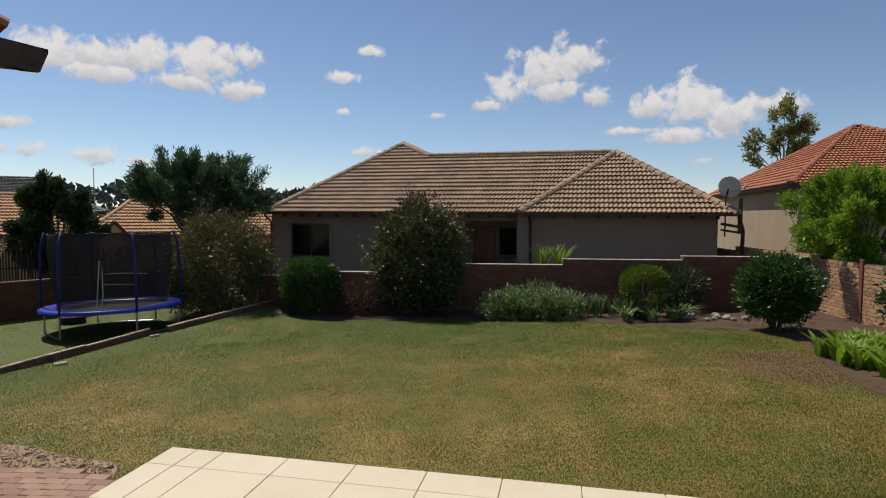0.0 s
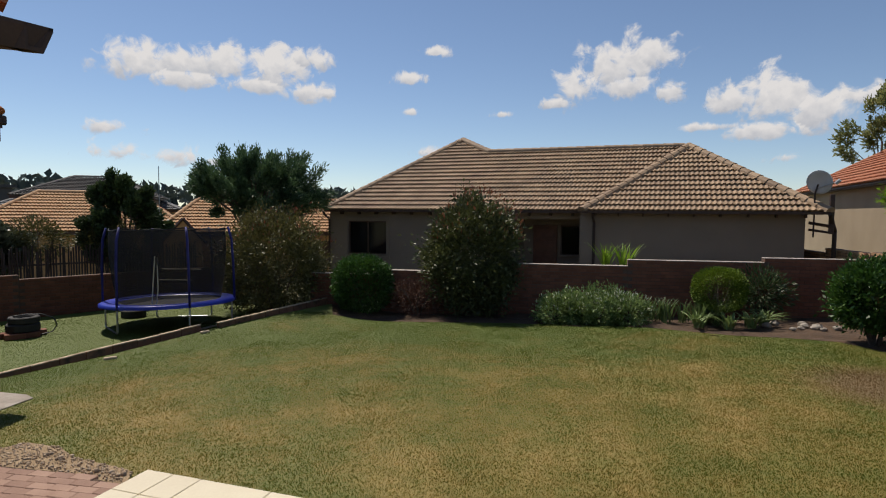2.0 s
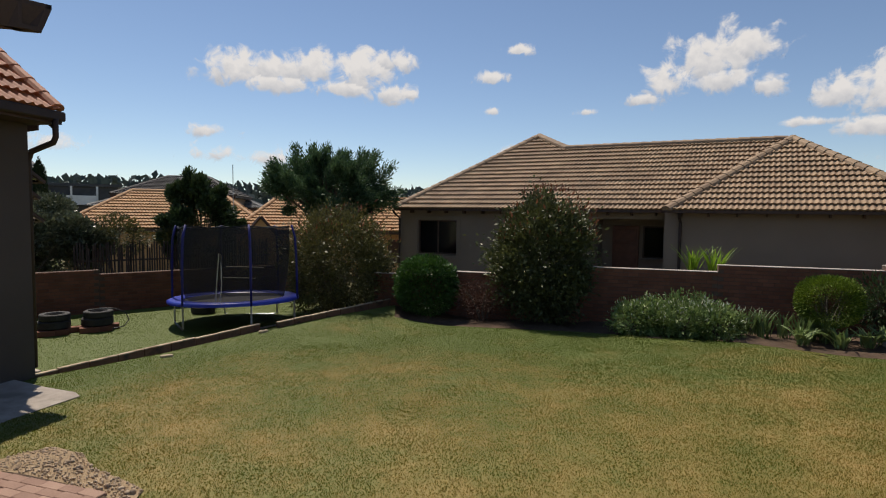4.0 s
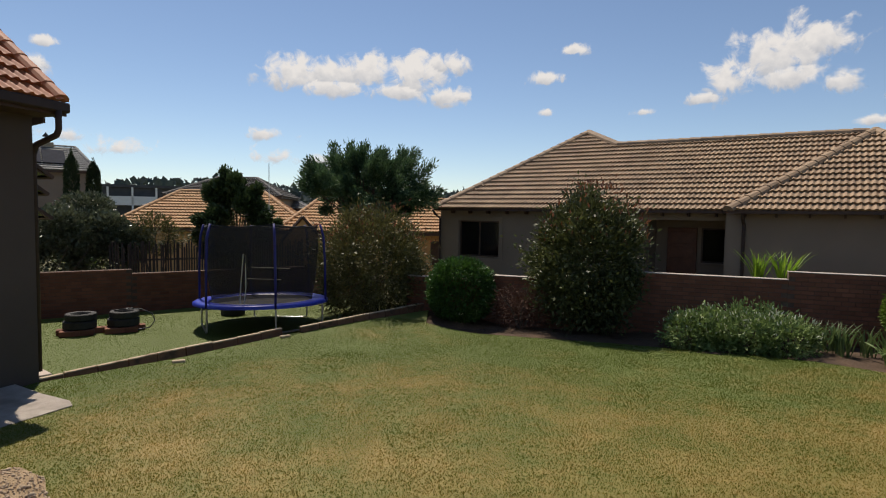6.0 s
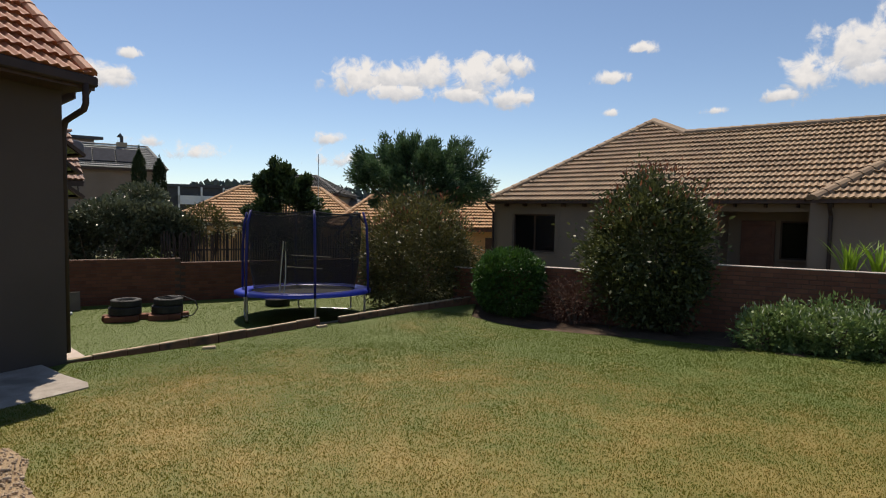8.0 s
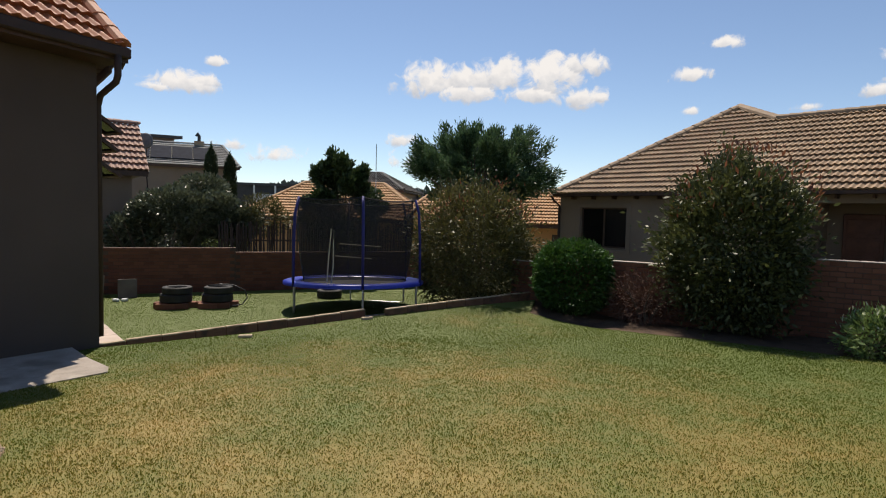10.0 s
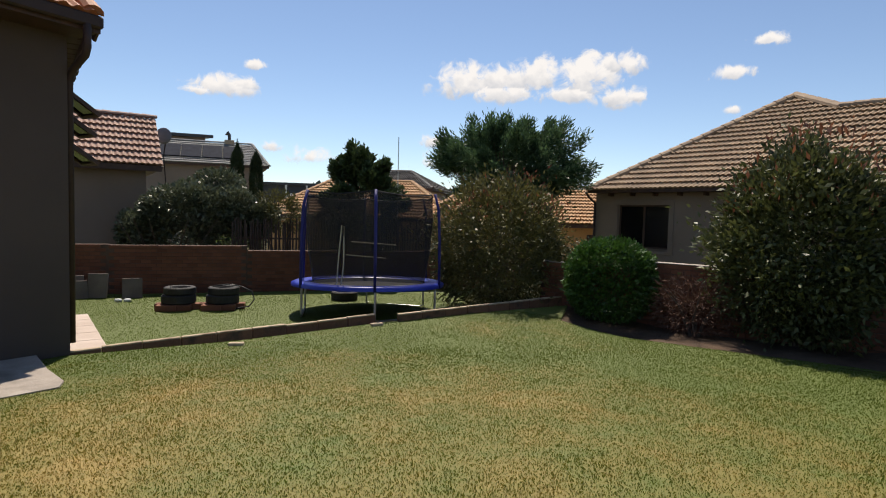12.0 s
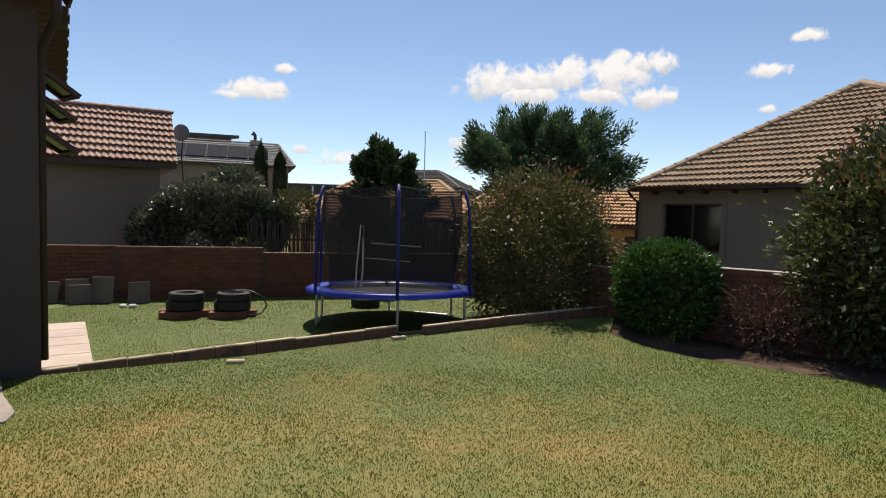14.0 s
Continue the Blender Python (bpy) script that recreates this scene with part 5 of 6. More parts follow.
# ---- trampoline ----
def trampoline():
    cx, cy, r, rim = -6.25, 14.5, 1.5, 0.62
    t = thing("trampoline", Matrix.Translation((cx, cy, YARD_Z)) @ Matrix.Rotation(radians(2.0), 4, Vector((-0.86, -0.51, 0))), "round trampoline with blue pad and dark safety net", "trampoline")
    n = 48

    def ring(r0, r1, z, bm, dz=0.0):
        a = [bm.verts.new((r0 * math.cos(2 * math.pi * k / n), r0 * math.sin(2 * math.pi * k / n), z)) for k in range(n)]
        b = [bm.verts.new((r1 * math.cos(2 * math.pi * k / n), r1 * math.sin(2 * math.pi * k / n), z + dz)) for k in range(n)]
        for k in range(n):
            bm.faces.new((a[k], a[(k + 1) % n], b[(k + 1) % n], b[k]))
    bm = bmesh.new()
    ring(1.16, 1.2, rim, bm, 0.025)
    ring(1.2, 1.46, rim + 0.025, bm, 0.01)
    ring(1.46, 1.53, rim + 0.035, bm, -0.03)
    ring(1.53, 1.53, rim + 0.005, bm, -0.06)
    bmesh.ops.remove_doubles(bm, verts=bm.verts, dist=0.001)
    part("pad", bm, M_blue, t, "glossy blue vinyl spring pad", smooth=True)
    bm = bmesh.new()
    bmesh.ops.create_circle(bm, cap_ends=True, segments=n, radius=1.2)
    bmesh.ops.translate(bm, verts=bm.verts, vec=(0, 0, rim - 0.01))
    part("jumping_mat", bm, M_mat, t, "black woven jumping mat")
    part("frame_ring", tube([(1.47 * math.cos(2 * math.pi * k / n), 1.47 * math.sin(2 * math.pi * k / n), rim - 0.03) for k in range(n + 1)], 0.022, 6, cap=False), M_steel, t)
    a0 = radians(-57)
    # three bent legs, each with two uprights and a foot bar
    for k in range(3):
        a1, a2 = a0 + 0.03 + 2 * math.pi * k / 3, a0 + 2 * math.pi * k / 3 + 1.02
        p = [Vector((1.46 * math.cos(a), 1.46 * math.sin(a), 0)) for a in (a1, a2)]
        part("leg", tube([p[0] + Vector((0, 0, rim - 0.03)), p[0] + Vector((0, 0, 0.06)), p[0].lerp(p[1], 0.06) + Vector((0, 0, 0.022)), p[0].lerp(p[1], 0.94) + Vector((0, 0, 0.022)), p[1] + Vector((0, 0, 0.06)), p[1] + Vector((0, 0, rim - 0.03))], 0.022, 8), M_steel, t)
    tops = []
    for k in range(6):
        a = a0 + 2 * math.pi * k / 6 + 0.02
        x, y = math.cos(a), math.sin(a)
        pole = part("net_pole", tube([(1.52 * x, 1.52 * y, rim - 0.06), (1.51 * x, 1.51 * y, 1.5), (1.48 * x, 1.48 * y, 2.1), (1.4 * x, 1.4 * y, 2.4)], [0.026, 0.03, 0.03, 0.026], 8), M_sleeve, t, "foam-sleeved blue net pole", smooth=True)
        tops.append(Vector((1.36 * x, 1.36 * y, 2.4)))
    bm = bmesh.new()
    rows = [(1.2, rim + 0.02), (1.3, 1.2), (1.36, 1.9), (1.34, 2.38)]
    rr = []
    for rad, z in rows:
        rr.append([])
        for k in range(n):
            a = a0 + 2 * math.pi * k / n
            ph = (k % 8) / 8
            sag = 1 - (1 - math.cos(math.pi / 6)) * (1 - abs(2 * ph - 1)) * 0.8
            rr[-1].append(bm.verts.new((rad * sag * math.cos(a), rad * sag * math.sin(a), z - (0.05 * math.sin(math.pi * ph) if z > 2 else 0))))
    for q, s in zip(rr, rr[1:]):
        for k in range(n):
            bm.faces.new((q[k], q[(k + 1) % n], s[(k + 1) % n], s[k]))
    part("safety_net", bm, M_net, t, "see-through black safety net", smooth=True)
    part("net_hem", tube([tuple(v) for v in [Vector((1.34 * math.cos(a0 + 2 * math.pi * k / n) * (1 - 0.107 * (1 - abs(2 * ((k % 8) / 8) - 1))), 1.34 * math.sin(a0 + 2 * math.pi * k / n) * (1 - 0.107 * (1 - abs(2 * ((k % 8) / 8) - 1))), 2.38 - 0.05 * math.sin(math.pi * (k % 8) / 8))) for k in range(n + 1)]], 0.014, 5, cap=False), M_mat, t)
    # a hanging strap at the entrance of the net
    sx, sy = 0.02, -1.2
    part("strap", tube([(sx, sy, 0.66), (sx + 0.04, sy - 0.02, 1.1), (sx + 0.09, sy, 1.75), (sx + 0.13, sy + 0.02, 1.72), (sx + 0.14, sy, 1.0), (sx + 0.1, sy, 0.66)], 0.013, 5), M_rope, t, "pale hanging strap")
    for z, x0, x1 in ((1.2, 0.1, 0.75), (1.45, 0.2, 0.95)):
        part("net_cord", tube([(x0, -1.05 + 0.2 * x0, z), (x1, -0.75 + 0.1 * x1, z - 0.05)], 0.008, 4), M_rope, t)


trampoline()


def tyre(x, y, z, r, w, label, tilt=0.0, group=""):
    """A car tyre lying flat: torus-like carcass with tread blocks and an open middle."""
    bm = bmesh.new()
    n = 36
    prof = [(0.58, 0.22), (0.66, 0.45), (0.82, 0.5), (0.94, 0.47), (1.0, 0.36), (1.0, -0.36), (0.94, -0.47), (0.82, -0.5), (0.66, -0.45), (0.58, -0.22)]
    rings = []
    for k in range(n):
        a = 2 * math.pi * k / n
        rings.append([bm.verts.new((r * (p + (0.012 if k % 2 and p == 1.0 else 0)) * math.cos(a), r * (p + (0.012 if k % 2 and p == 1.0 else 0)) * math.sin(a), w * h)) for p, h in prof])
    for k in range(n):
        for i in range(len(prof) - 1):
            bm.faces.new((rings[k][i], rings[(k + 1) % n][i], rings[(k + 1) % n][i + 1], rings[k][i + 1]))
    bmesh.ops.recalc_face_normals(bm, faces=bm.faces)
    ob = solo("tyre", bm, M_rubber, label, "tyre", group)
    ob.matrix_basis = Matrix.Translation((x, y, z + w / 2)) @ Matrix.Rotation(tilt, 4, "X")
    return ob


for i, (x, y) in enumerate(((-9.68, 12.9), (-9.0, 13.38))):
    for k, (dx, dy) in enumerate(((-0.2, -0.14), (0.2, -0.14), (-0.2, 0.14), (0.2, 0.14), (0.0, -0.3))):
        ob = solo("plinth_brick", box(-0.19, -0.1, 0, 0.19, 0.1, 0.12, 0.008), M_brick, "red-brown brick under the old tyres", "brick", "plinth bricks")
        ob.matrix_basis = Matrix.Translation((x + dx, y + dy, YARD_Z)) @ Matrix.Rotation(0.6, 4, "Z")
    tyre(x, y, YARD_Z + 0.122, 0.32, 0.18, "old black car tyre stacked on bricks", group="stacked tyres")
    tyre(x + 0.02, y + 0.01, YARD_Z + 0.304, 0.3, 0.15, "old black car tyre on top of the stack", group="stacked tyres")
tyre(-7.6, 15.75, YARD_Z, 0.3, 0.2, "small black tyre on the grass under the trampoline")
hose = solo("garden_hose", tube([(-9.1, 13.2, YARD_Z + 0.47), (-8.9, 13.4, YARD_Z + 0.5), (-8.7, 13.55, YARD_Z + 0.47), (-8.5, 13.66, YARD_Z + 0.36), (-8.43, 13.66, YARD_Z + 0.2), (-8.5, 13.58, YARD_Z + 0.06), (-8.7, 13.4, YARD_Z + 0.02), (-9.0, 13.05, YARD_Z + 0.02)], 0.014, 6), M_hose, "dark garden hose looping down from the tyres", "hose", smooth=True)
for i, (x, y, a, h) in enumerate(((-12.6, 12.75, 0.2, 0.5), (-12.2, 13.0, -0.1, 0.55), (-11.6, 13.4, 0.15, 0.45), (-13.0, 12.4, 0.0, 0.45), (-12.4, 12.7, 0.4, 0.4))):
    ob = solo("leaning_slab", box(-0.2, -0.03, 0, 0.2, 0.03, h, 0.008), M_shaded_slab, "shade-darkened concrete slab leaning against the shaded wall", "slab", "leaning slabs")
    ob.matrix_basis = Matrix.Translation((x, y, YARD_Z)) @ Matrix.Rotation(0.72 + a, 4, "Z") @ Matrix.Rotation(-0.25, 4, "X")
for i, (x, y) in enumerate(((-11.4, 12.9), (-11.25, 13.0))):
    ob = solo("litter", box(-0.07, -0.05, 0, 0.07, 0.05, 0.07, 0.02), M_white, "small white plastic container on the grass", "litter", "litter")
    ob.matrix_basis = Matrix.Translation((x, y, YARD_Z)) @ Matrix.Rotation(i, 4, "Z")


# ---- houses further off ----
def hip_house(name, m, w, d, ez, rz, base_z, hip, wall_material, tile, tile_run, label, limit, overhang=0.4, group=""):
    """A plain house with a hip roof, x along its front, y away: eave height ez, ridge height rz."""
    h = thing(name, raised(m), label, "house", group)
    slope = math.hypot(d / 2, rz - ez)
    s = Vector((0, d / 2, rz - ez)).normalized()
    tile_plane(h, (0, 0, ez), (1, 0, 0), s, [(0, 0), (w, 0), (w - hip, slope), (hip, slope)], tile, tile_run, limit, M_wood, order=lambda q: q.translation.z)
    tile_plane(h, (w, d, ez), (-1, 0, 0), Vector((0, -d / 2, rz - ez)).normalized(), [(0, 0), (w, 0), (w - hip, slope), (hip, slope)], tile, tile_run, 0, M_wood)
    if hip > 0.3:
        sl = math.hypot(hip, rz - ez)
        tile_plane(h, (0, d, ez), (0, -1, 0), Vector((hip, 0, rz - ez)).normalized(), [(0, 0), (d, 0), (d / 2, sl)], tile, tile_run, 0, M_wood)
        tile_plane(h, (w, 0, ez), (0, 1, 0), Vector((-hip, 0, rz - ez)).normalized(), [(0, 0), (d, 0), (d / 2, sl)], tile, tile_run, 0, M_wood)
        up = Vector((0, 0, 0.03))
        for c, e in (((0, 0, ez), (hip, d / 2, rz)), ((w, 0, ez), (w - hip, d / 2, rz)), ((0, d, ez), (hip, d / 2, rz)), ((w, d, ez), (w - hip, d / 2, rz)), ((hip, d / 2, rz), (w - hip, d / 2, rz))):
            ridge_caps(h, Vector(c) + up, Vector(e) + up, tile_run)
    else:
        ridge_caps(h, Vector((0, d / 2, rz + 0.03)), Vector((w, d / 2, rz + 0.03)), tile_run)
        for x in (overhang, w - overhang - 0.2):
            bm = bmesh.new()
            q = [bm.verts.new(v) for v in ((x, overhang, ez), (x, d - overhang, ez), (x, d / 2, rz - 0.1))]
            r = [bm.verts.new(v.co + Vector((0.2, 0, 0))) for v in q]
            bm.faces.new(q), bm.faces.new(r[::-1])
            for i in range(3):
                bm.faces.new((q[i], q[(i + 1) % 3], r[(i + 1) % 3], r[i]))
            bmesh.ops.recalc_face_normals(bm, faces=bm.faces)
            part("gable", bm, wall_material, h)
    part("fascia", box(0.02, -0.02, ez - 0.16, w - 0.02, 0.0, ez - 0.01), M_wood, h)
    o = overhang
    part("front_wall", box(o, o, base_z, w - o, o + 0.2, ez - 0.05), wall_material, h)
    part("back_wall", box(o, d - o - 0.2, base_z, w - o, d - o, ez - 0.05), wall_material, h)
    part("side_wall", box(o, o + 0.2, base_z, o + 0.2, d - o - 0.2, ez - 0.05), wall_material, h)
    part("side_wall", box(w - o - 0.2, o + 0.2, base_z, w - o, d - o - 0.2, ez - 0.05), wall_material, h)
    part("soffit", box(0.05, 0.02, ez - 0.1, w - 0.05, d - 0.05, ez - 0.07), M_wood, h)
    return h


# house with the pinkish roof behind the lower wall
lh_m = Matrix.Translation((-19.75, 8.7, 0)) @ Matrix.Rotation(radians(54.5), 4, "Z")
pink = hip_house("side_house", lh_m, 9.6, 4.1, 1.5, 3.08, -4.4, 0.0, M_plaster, M_tile_p, M_tile_pi, "grey-brown house with pinkish tiled gable roof", 300)
# round grey dish at the end of its ridge
rd = thing("satellite_dish", raised(Matrix.Translation((-16.63, 18.73, 2.10))), "round grey satellite dish above the pinkish roof", "satellite dish")
bm = bmesh.new()
bmesh.ops.create_uvsphere(bm, u_segments=20, v_segments=8, radius=0.25)
bmesh.ops.scale(bm, vec=(1, 0.25, 1.1), verts=bm.verts)
bmesh.ops.transform(bm, matrix=Matrix.Translation((0, 0, 0.25)) @ Matrix.Rotation(0.6, 4, "Z"), verts=bm.verts)
part("reflector", bm, M_dish_dark, rd, smooth=True)
part("mast", tube([(0, 0.1, -1.5), (-0.12, 0.1, -0.4), (0, 0.1, 0.2)], 0.02), M_gutter, rd)
# house with solar panels
sm = Matrix.Translation((-36.5, 31.0, 0.3)) @ Matrix.Rotation(radians(44), 4, "Z")
# Tan walls take the darker grey-brown plaster, putting their shade into the colour.
solar = hip_house("solar_house", sm, 11.0, 7.0, 2.25, 4.1, -6.0, 1.0, M_plaster, M_tile_g, M_tile_g, "tan house with shade-darkened walls, grey tiled roof and solar panels", 0)
sl = Vector((0, 3.5, 1.85)).normalized()
fm = frame_of((2.0, 0.0, 2.33), (1, 0, 0), sl)
for i in range(5):
    part("solar_panel", box_in(fm, 0.3 + i * 1.4, 0.75, 0.05, 1.62 + i * 1.4, 2.9, 0.1, 0.01), M_solar, solar, "dark solar panel")
part("dark_upper_roof", poly([(-1.0, 4.2, 4.75), (7.2, 4.2, 4.75), (6.6, 6.5, 4.9), (-1.0, 6.5, 4.9)], 0.22), M_metal_roof, solar, "dark metal upper roof")
part("upper_wall", box(-0.6, 4.6, 3.0, 6.6, 6.4, 4.6), M_plaster, solar)
ch = part("chimney", box(8.0, 3.2, 3.4, 8.7, 3.8, 4.35, 0.02), M_plaster_t, solar)
part("chimney_cowl", tube([(8.35, 3.5, 4.3), (8.35, 3.5, 4.75), (8.15, 3.5, 4.9)], [0.12, 0.12, 0.2], 8), M_metal_roof, ch)
# sand-coloured roofs beyond the trampoline
fm1 = Matrix.Translation((-19.2, 26.3, 0)) @ Matrix.Rotation(radians(18), 4, "Z")
far1 = hip_house("far_house", fm1, 9.5, 7.5, -0.55, 1.3, -6.0, 2.6, M_plaster_o, M_tile_y, M_tile_y, "ochre house with sand-coloured tiled roof", 0, group="far houses")
fm2 = Matrix.Translation((-11.6, 28.2, 0)) @ Matrix.Rotation(radians(12), 4, "Z")
far2 = hip_house("far_house", fm2, 14.0, 6.4, -0.65, 1.02, -6.0, 1.8, M_plaster_o, M_tile_y, M_tile_y, "ochre house with sand-coloured tiled roof", 0, group="far houses")
bm = bmesh.new()
q = [bm.verts.new(v) for v in ((0.5, -0.5, -1.0), (2.2, -0.5, -1.0), (1.35, -0.5, 0.0))]
r = [bm.verts.new(v.co + Vector((0, 2.0, 0))) for v in q]
for f in ((q[0], q[1], q[2]), (r[2], r[1], r[0]), (q[0], q[2], r[2], r[0]), (q[1], r[1], r[2], q[2]), (q[0], r[0], r[1], q[1])):
    bm.faces.new(f)
bmesh.ops.recalc_face_normals(bm, faces=bm.faces)
part("porch_gable", bm, M_plaster_o, far2)
part("porch_wall", box(0.55, -0.45, -3.4, 2.15, 0.4, -1.0), M_plaster_o, far2)
for x0, x1 in ((0.35, 1.35), (2.35, 1.35)):
    part("barge_board", tube([(x0, -0.55, -1.12), (x1, -0.55, 0.04)], 0.07, 4), M_wood, far2)
for x in (3.4, 7.5, 10.5):
    part("window", box(x, 0.36, -2.3, x + 1.2, 0.41, -1.1, 0.01), M_wood, far2, "dark timber window")
far3 = hip_house("far_house", Matrix.Translation((-27, 41, 0)) @ Matrix.Rotation(radians(15), 4, "Z"), 12, 7, -0.1, 1.2, -6, 3.0, M_plaster_t, M_tile_g, M_tile_g, "distant house with grey tiled roof", 0, group="far houses")
dark = hip_house("far_house", Matrix.Translation((-22.6, 36.5, 0.25)) @ Matrix.Rotation(radians(12), 4, "Z"), 7.5, 8, 0.6, 1.95, -6, 2.4, M_plaster, M_tile_d, M_tile_d, "distant house with charcoal tiled roof", 0, group="far houses")
flat = thing("flat_roof_house", raised(Matrix.Translation((-44, 62, -4))) @ Matrix.Rotation(radians(35), 4, "Z"), "distant grey house with flat roof and white balcony", "house")
part("wall", box(-6, 0, 0, 6, 6, 5.2), M_metal_roof, flat)
part("roof", box(-6.4, -0.5, 5.2, 6.4, 6.4, 5.5), M_metal_roof, flat)
part("balcony", box(-1, -1.0, 3.2, 4, 0, 4.2), M_white, flat)
for i in range(3):
    part("column", box(-1 + i * 2.4, -1.0, 0, -0.8 + i * 2.4, -0.8, 5.2), M_white, flat)
# antenna pole behind the trampoline
solo("antenna_pole", tube([(-8.25, 19.6, -2.5), (-8.25, 19.6, 2.2 + rise(-8.05, 19.6))], 0.012, 6), M_steel, "thin steel antenna pole standing behind the garden", "pole")
# terracotta-roofed house beyond the side wall
right = hip_house("terracotta_house", Matrix.Translation((14.6, 16.0, 0)) @ Matrix.Rotation(radians(-27), 4, "Z"), 9.5, 14.5, 2.15, 5.0, -4.4, 4.6, M_plaster_t, M_tile_o, M_tile_oi, "tan plastered house with terracotta tiled hip roof", 300)

# far wooded ridge
def far_ridge():
    rng = np.random.default_rng(77)
    n = 9000
    a = np.radians(rng.uniform(-75, 60, n))
    d = rng.uniform(260, 330, n)
    crest = 1.6 + 1.6 * np.sin(a * 9) + 1.0 * np.sin(a * 23 + 1) + 0.8 * np.sin(a * 61)
    z = -4 + rng.random(n) ** 0.6 * (crest + 3.5 + rise(d * np.sin(a), d * np.cos(a)))
    c = np.stack([d * np.sin(a), d * np.cos(a), z], 1)
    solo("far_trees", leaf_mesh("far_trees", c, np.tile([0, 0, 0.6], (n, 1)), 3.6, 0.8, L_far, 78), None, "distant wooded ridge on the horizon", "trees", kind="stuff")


far_ridge()


# ---- clouds ----
def cloud_surf():
    """A bright vapour backdrop: dense where the cloud is thick, ragged at its rim."""
    m = bpy.data.materials.new("cloud_vapour")
    m.use_nodes = True
    n, l = m.node_tree.nodes, m.node_tree.links
    n.remove(n["Principled BSDF"])
    geo = n.new("ShaderNodeNewGeometry")
    att = n.new("ShaderNodeAttribute")
    att.attribute_name = "thickness"
    t = n.new("ShaderNodeTexNoise")
    t.inputs["Scale"].default_value = 0.022
    t.inputs["Detail"].default_value = 7
    t.inputs["Roughness"].default_value = 0.58
    t.inputs["Distortion"].default_value = 0.4
    l.new(geo.outputs["Position"], t.inputs["Vector"])
    ma = n.new("ShaderNodeMath")
    ma.operation = "MULTIPLY_ADD"
    ma.inputs[1].default_value = 1.7
    l.new(t.outputs["Fac"], ma.inputs[0])
    l.new(att.outputs["Fac"], ma.inputs[2])
    rng = n.new("ShaderNodeMapRange")
    rng.interpolation_type = "SMOOTHSTEP"
    rng.inputs["From Min"].default_value, rng.inputs["From Max"].default_value = 1.2, 1.58
    l.new(ma.outputs[0], rng.inputs["Value"])
    # billows: lit crowns, greyer hollows and feet
    foot = n.new("ShaderNodeAttribute")
    foot.attribute_name = "height"
    billow = n.new("ShaderNodeTexNoise")
    billow.inputs["Scale"].default_value = 0.045
    billow.inputs["Detail"].default_value = 4
    l.new(geo.outputs["Position"], billow.inputs["Vector"])
    lit = n.new("ShaderNodeMath")
    lit.operation = "MULTIPLY_ADD"
    lit.inputs[1].default_value = 0.9
    l.new(billow.outputs["Fac"], lit.inputs[0])
    l.new(foot.outputs["Fac"], lit.inputs[2])
    shade = n.new("ShaderNodeMapRange")
    shade.inputs["From Min"].default_value, shade.inputs["From Max"].default_value = 0.5, 1.15
    l.new(lit.outputs[0], shade.inputs["Value"])
    mix = n.new("ShaderNodeMix")
    mix.data_type = "RGBA"
    mix.inputs["A"].default_value, mix.inputs["B"].default_value = (0.47, 0.51, 0.58, 1), (0.75, 0.76, 0.78, 1)
    l.new(shade.outputs[0], mix.inputs["Factor"])
    em = n.new("ShaderNodeEmission")
    em.inputs["Strength"].default_value = 1.0
    l.new(mix.outputs["Result"], em.inputs["Color"])
    tr = n.new("ShaderNodeBsdfTransparent")
    ms = n.new("ShaderNodeMixShader")
    l.new(rng.outputs[0], ms.inputs["Fac"])
    l.new(tr.outputs[0], ms.inputs[1])
    l.new(em.outputs[0], ms.inputs[2])
    l.new(ms.outputs[0], n["Material Output"].inputs["Surface"])
    return m


M_cloud = cloud_surf()


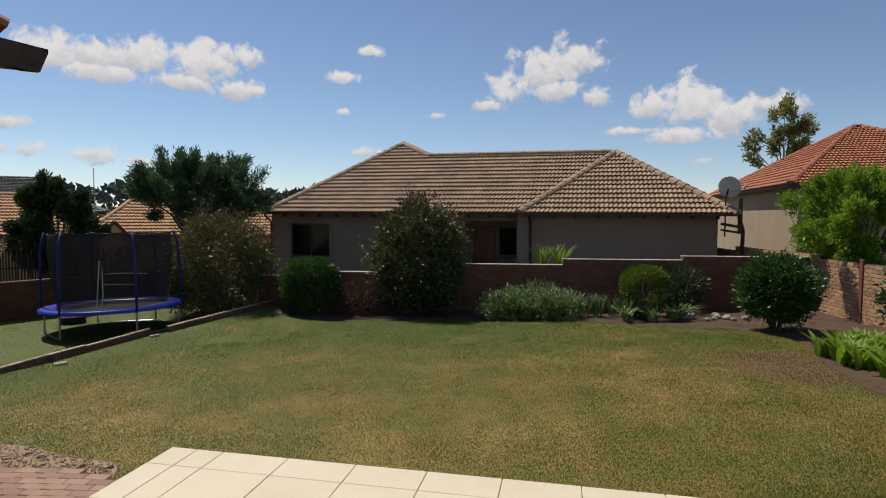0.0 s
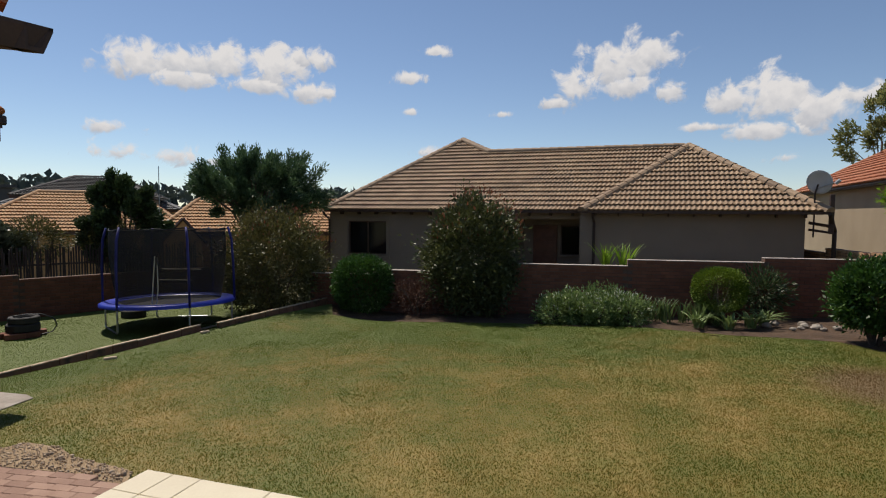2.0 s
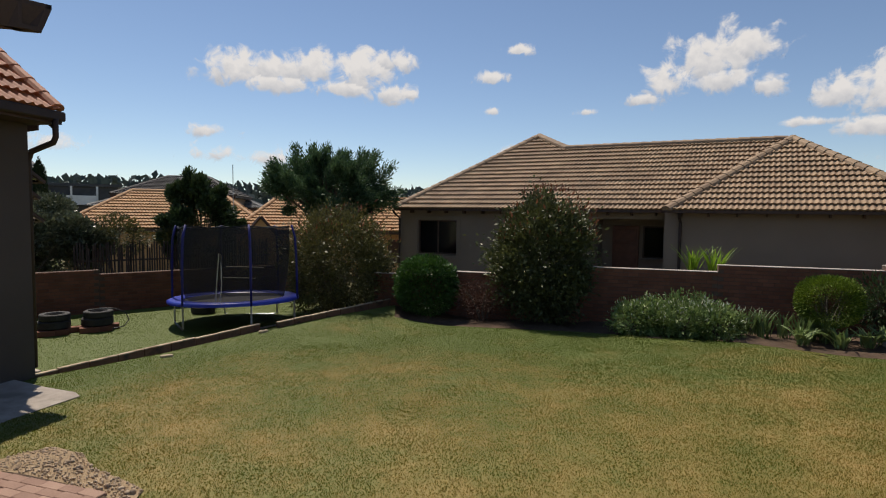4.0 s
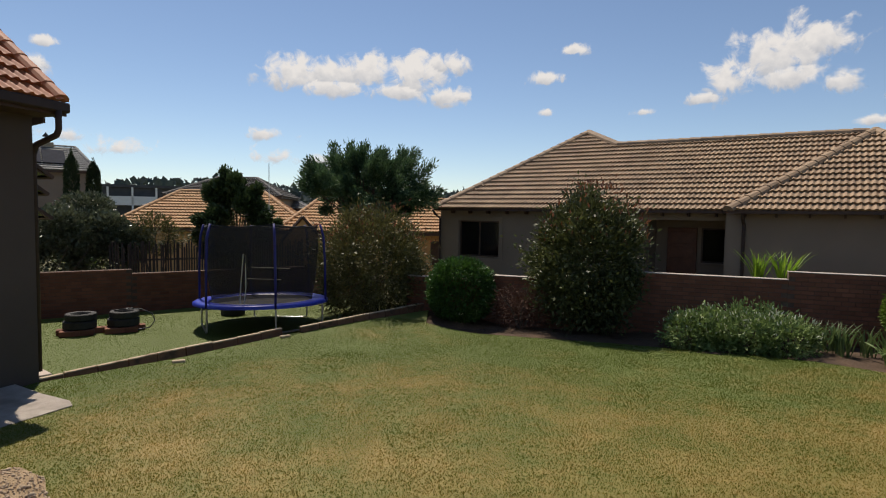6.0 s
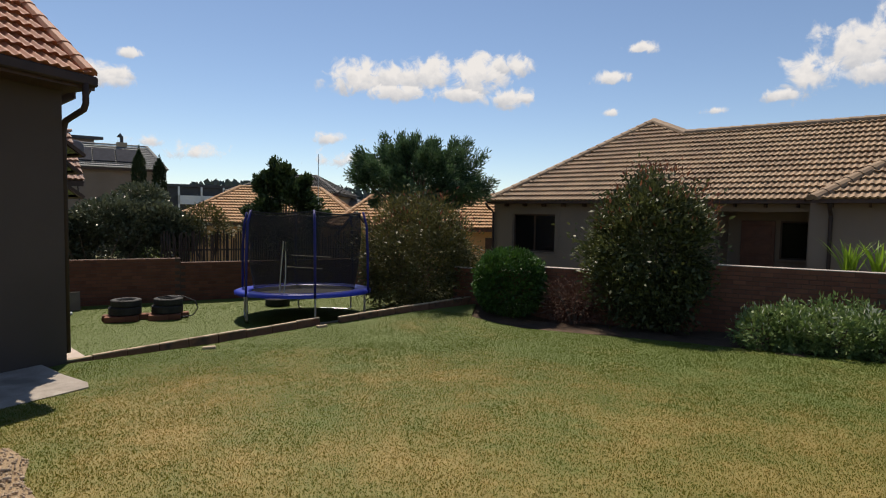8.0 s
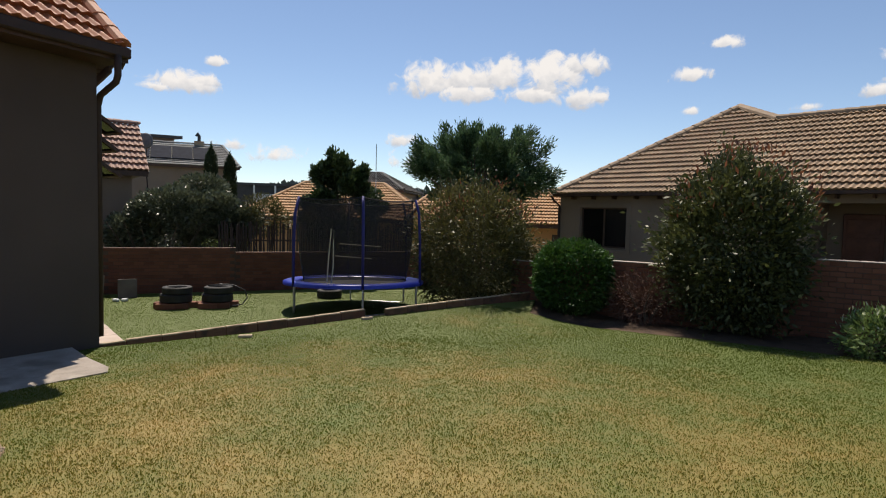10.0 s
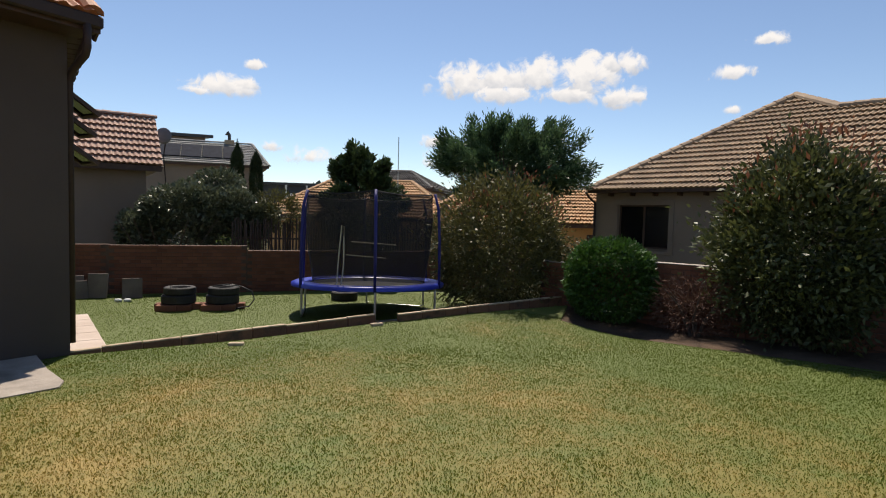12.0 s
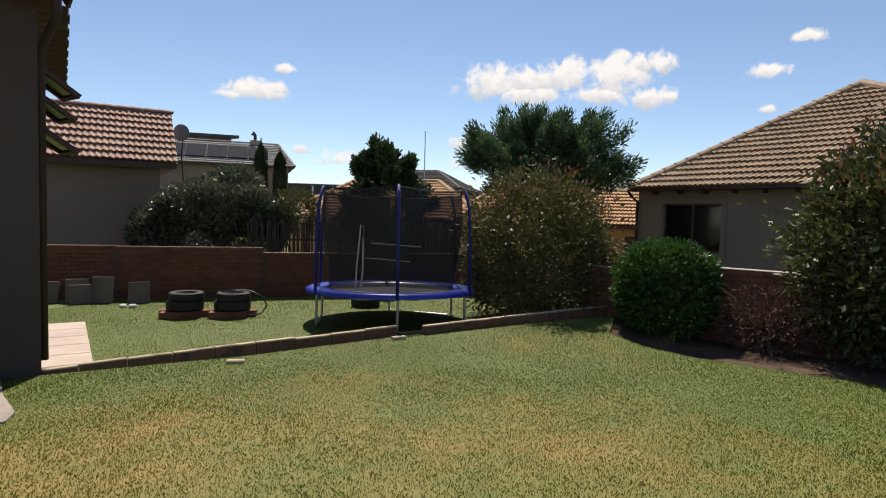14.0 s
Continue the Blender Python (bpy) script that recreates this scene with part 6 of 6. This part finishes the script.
def cloud(az, el, blobs, strength=1.0, dist=1500.0):
    """A cumulus backdrop far off at a bearing and height; blobs: x, z, half width, half height, in degrees from its middle."""
    k = math.radians(1) * dist
    x0 = min(b[0] - b[2] for b in blobs) - 2.2
    x1 = max(b[0] + b[2] for b in blobs) + 2.2
    z0 = min(b[1] - b[3] for b in blobs) - 1.5
    z1 = max(b[1] + b[3] for b in blobs) + 1.5
    nx, nz = max(8, int((x1 - x0) * 6)), max(8, int((z1 - z0) * 6))
    verts, dens, high, faces = [], [], [], []
    for j in range(nz + 1):
        for i in range(nx + 1):
            x, z = x0 + (x1 - x0) * i / nx, z0 + (z1 - z0) * j / nz
            verts.append((x * k, 0, z * k))
            d, top = -0.4, 0.0
            for bx, bz, w, h in blobs:
                q = math.hypot((x - bx) / w, (z - bz) / (h * (1.0 if z > bz else 0.75)))
                if strength * (1.02 - 0.5 * q) > d:
                    d, top = strength * (1.02 - 0.5 * q), 0.5 + 0.5 * (z - bz) / h
            high.append(top)
            edge = min(i, nx - i, j, nz - j)
            dens.append(d if edge > 0 else -2.0)
    for j in range(nz):
        for i in range(nx):
            a = j * (nx + 1) + i
            faces.append((a, a + 1, a + nx + 2, a + nx + 1))
    me = mesh_of("cloud", verts, faces, M_cloud)
    at = me.attributes.new("thickness", "FLOAT", "POINT")
    at.data.foreach_set("value", dens)
    me.attributes.new("height", "FLOAT", "POINT").data.foreach_set("value", high)
    ob = solo("cloud", me, None, "white fair-weather cumulus cloud in the blue sky", "cloud", "clouds", "structure")
    a, e = radians(az), radians(el + 2.29 * math.cos(radians(az + 8)))
    ob.matrix_basis = Matrix.Translation((dist * math.sin(a) * math.cos(e), dist * math.cos(a) * math.cos(e), dist * math.sin(e))) @ Matrix.Rotation(-a, 4, "Z") @ Matrix.Rotation(e, 4, "X")
    ob.visible_shadow = False
    return ob


cloud(-13.9, 10.3, [(-7.0, 0.1, 2.6, 1.6), (-3.6, -0.9, 2.6, 0.9), (-3.2, 0.3, 2.4, 1.3), (0.2, 0.6, 2.2, 1.6), (4.2, 0.4, 2.8, 1.9), (7.6, 1.6, 2.0, 0.9), (2.6, -1.0, 2.5, 0.8)])
cloud(-6.8, 8.8, [(0, 0, 1.8, 0.9), (1.8, 0.1, 1.0, 0.4)])
cloud(22.8, 10.8, [(-3.6, -1.0, 2.3, 1.7), (0.0, 0.7, 2.9, 2.4), (3.4, 1.6, 2.2, 1.5), (-5.4, -2.2, 1.5, 0.5), (1.0, -1.0, 2.2, 1.2)])
cloud(27.3, 9.2, [(0, 0, 1.1, 0.95)])
cloud(35.9, 7.5, [(0.0, 0.6, 2.8, 2.3), (-3.5, 0.8, 1.5, 1.3), (3.3, -0.4, 2.4, 1.7), (-5.2, -1.3, 2.2, 0.4), (-0.6, -1.9, 2.6, 0.8), (6.0, 0.4, 2.2, 0.9)])
cloud(5.7, 13.0, [(0, 0, 1.2, 0.5)])
cloud(3.1, 10.6, [(0, 0, 1.25, 0.6)])
cloud(3.3, 7.5, [(0, 0, 0.7, 0.4)], 0.85)
cloud(12.2, 7.4, [(0, 0, 0.9, 0.35)], 0.9)
cloud(-23.5, 4.9, [(0, 0, 2.3, 0.6)], 0.85)
cloud(-43.1, 9.1, [(0, 0, 2.6, 0.9), (1.6, 0.4, 1.4, 0.6), (-2.4, -0.5, 1.3, 0.4)])
cloud(-40.6, 11.2, [(0, 0, 0.9, 0.4)])
cloud(-18.1, 2.6, [(0, 0, 3.2, 0.9), (-5, 0.2, 2.2, 0.8), (3, -0.3, 2.0, 0.5)], 0.72)
cloud(5.3, 3.7, [(0, 0, 1.6, 0.6)], 0.75)
cloud(-37.6, 3.6, [(-2, 0.4, 1.8, 0.6), (2, -0.5, 2.4, 0.8)], 0.75)
cloud(36.6, 3.3, [(0, 0, 1.8, 0.5)], 0.72)
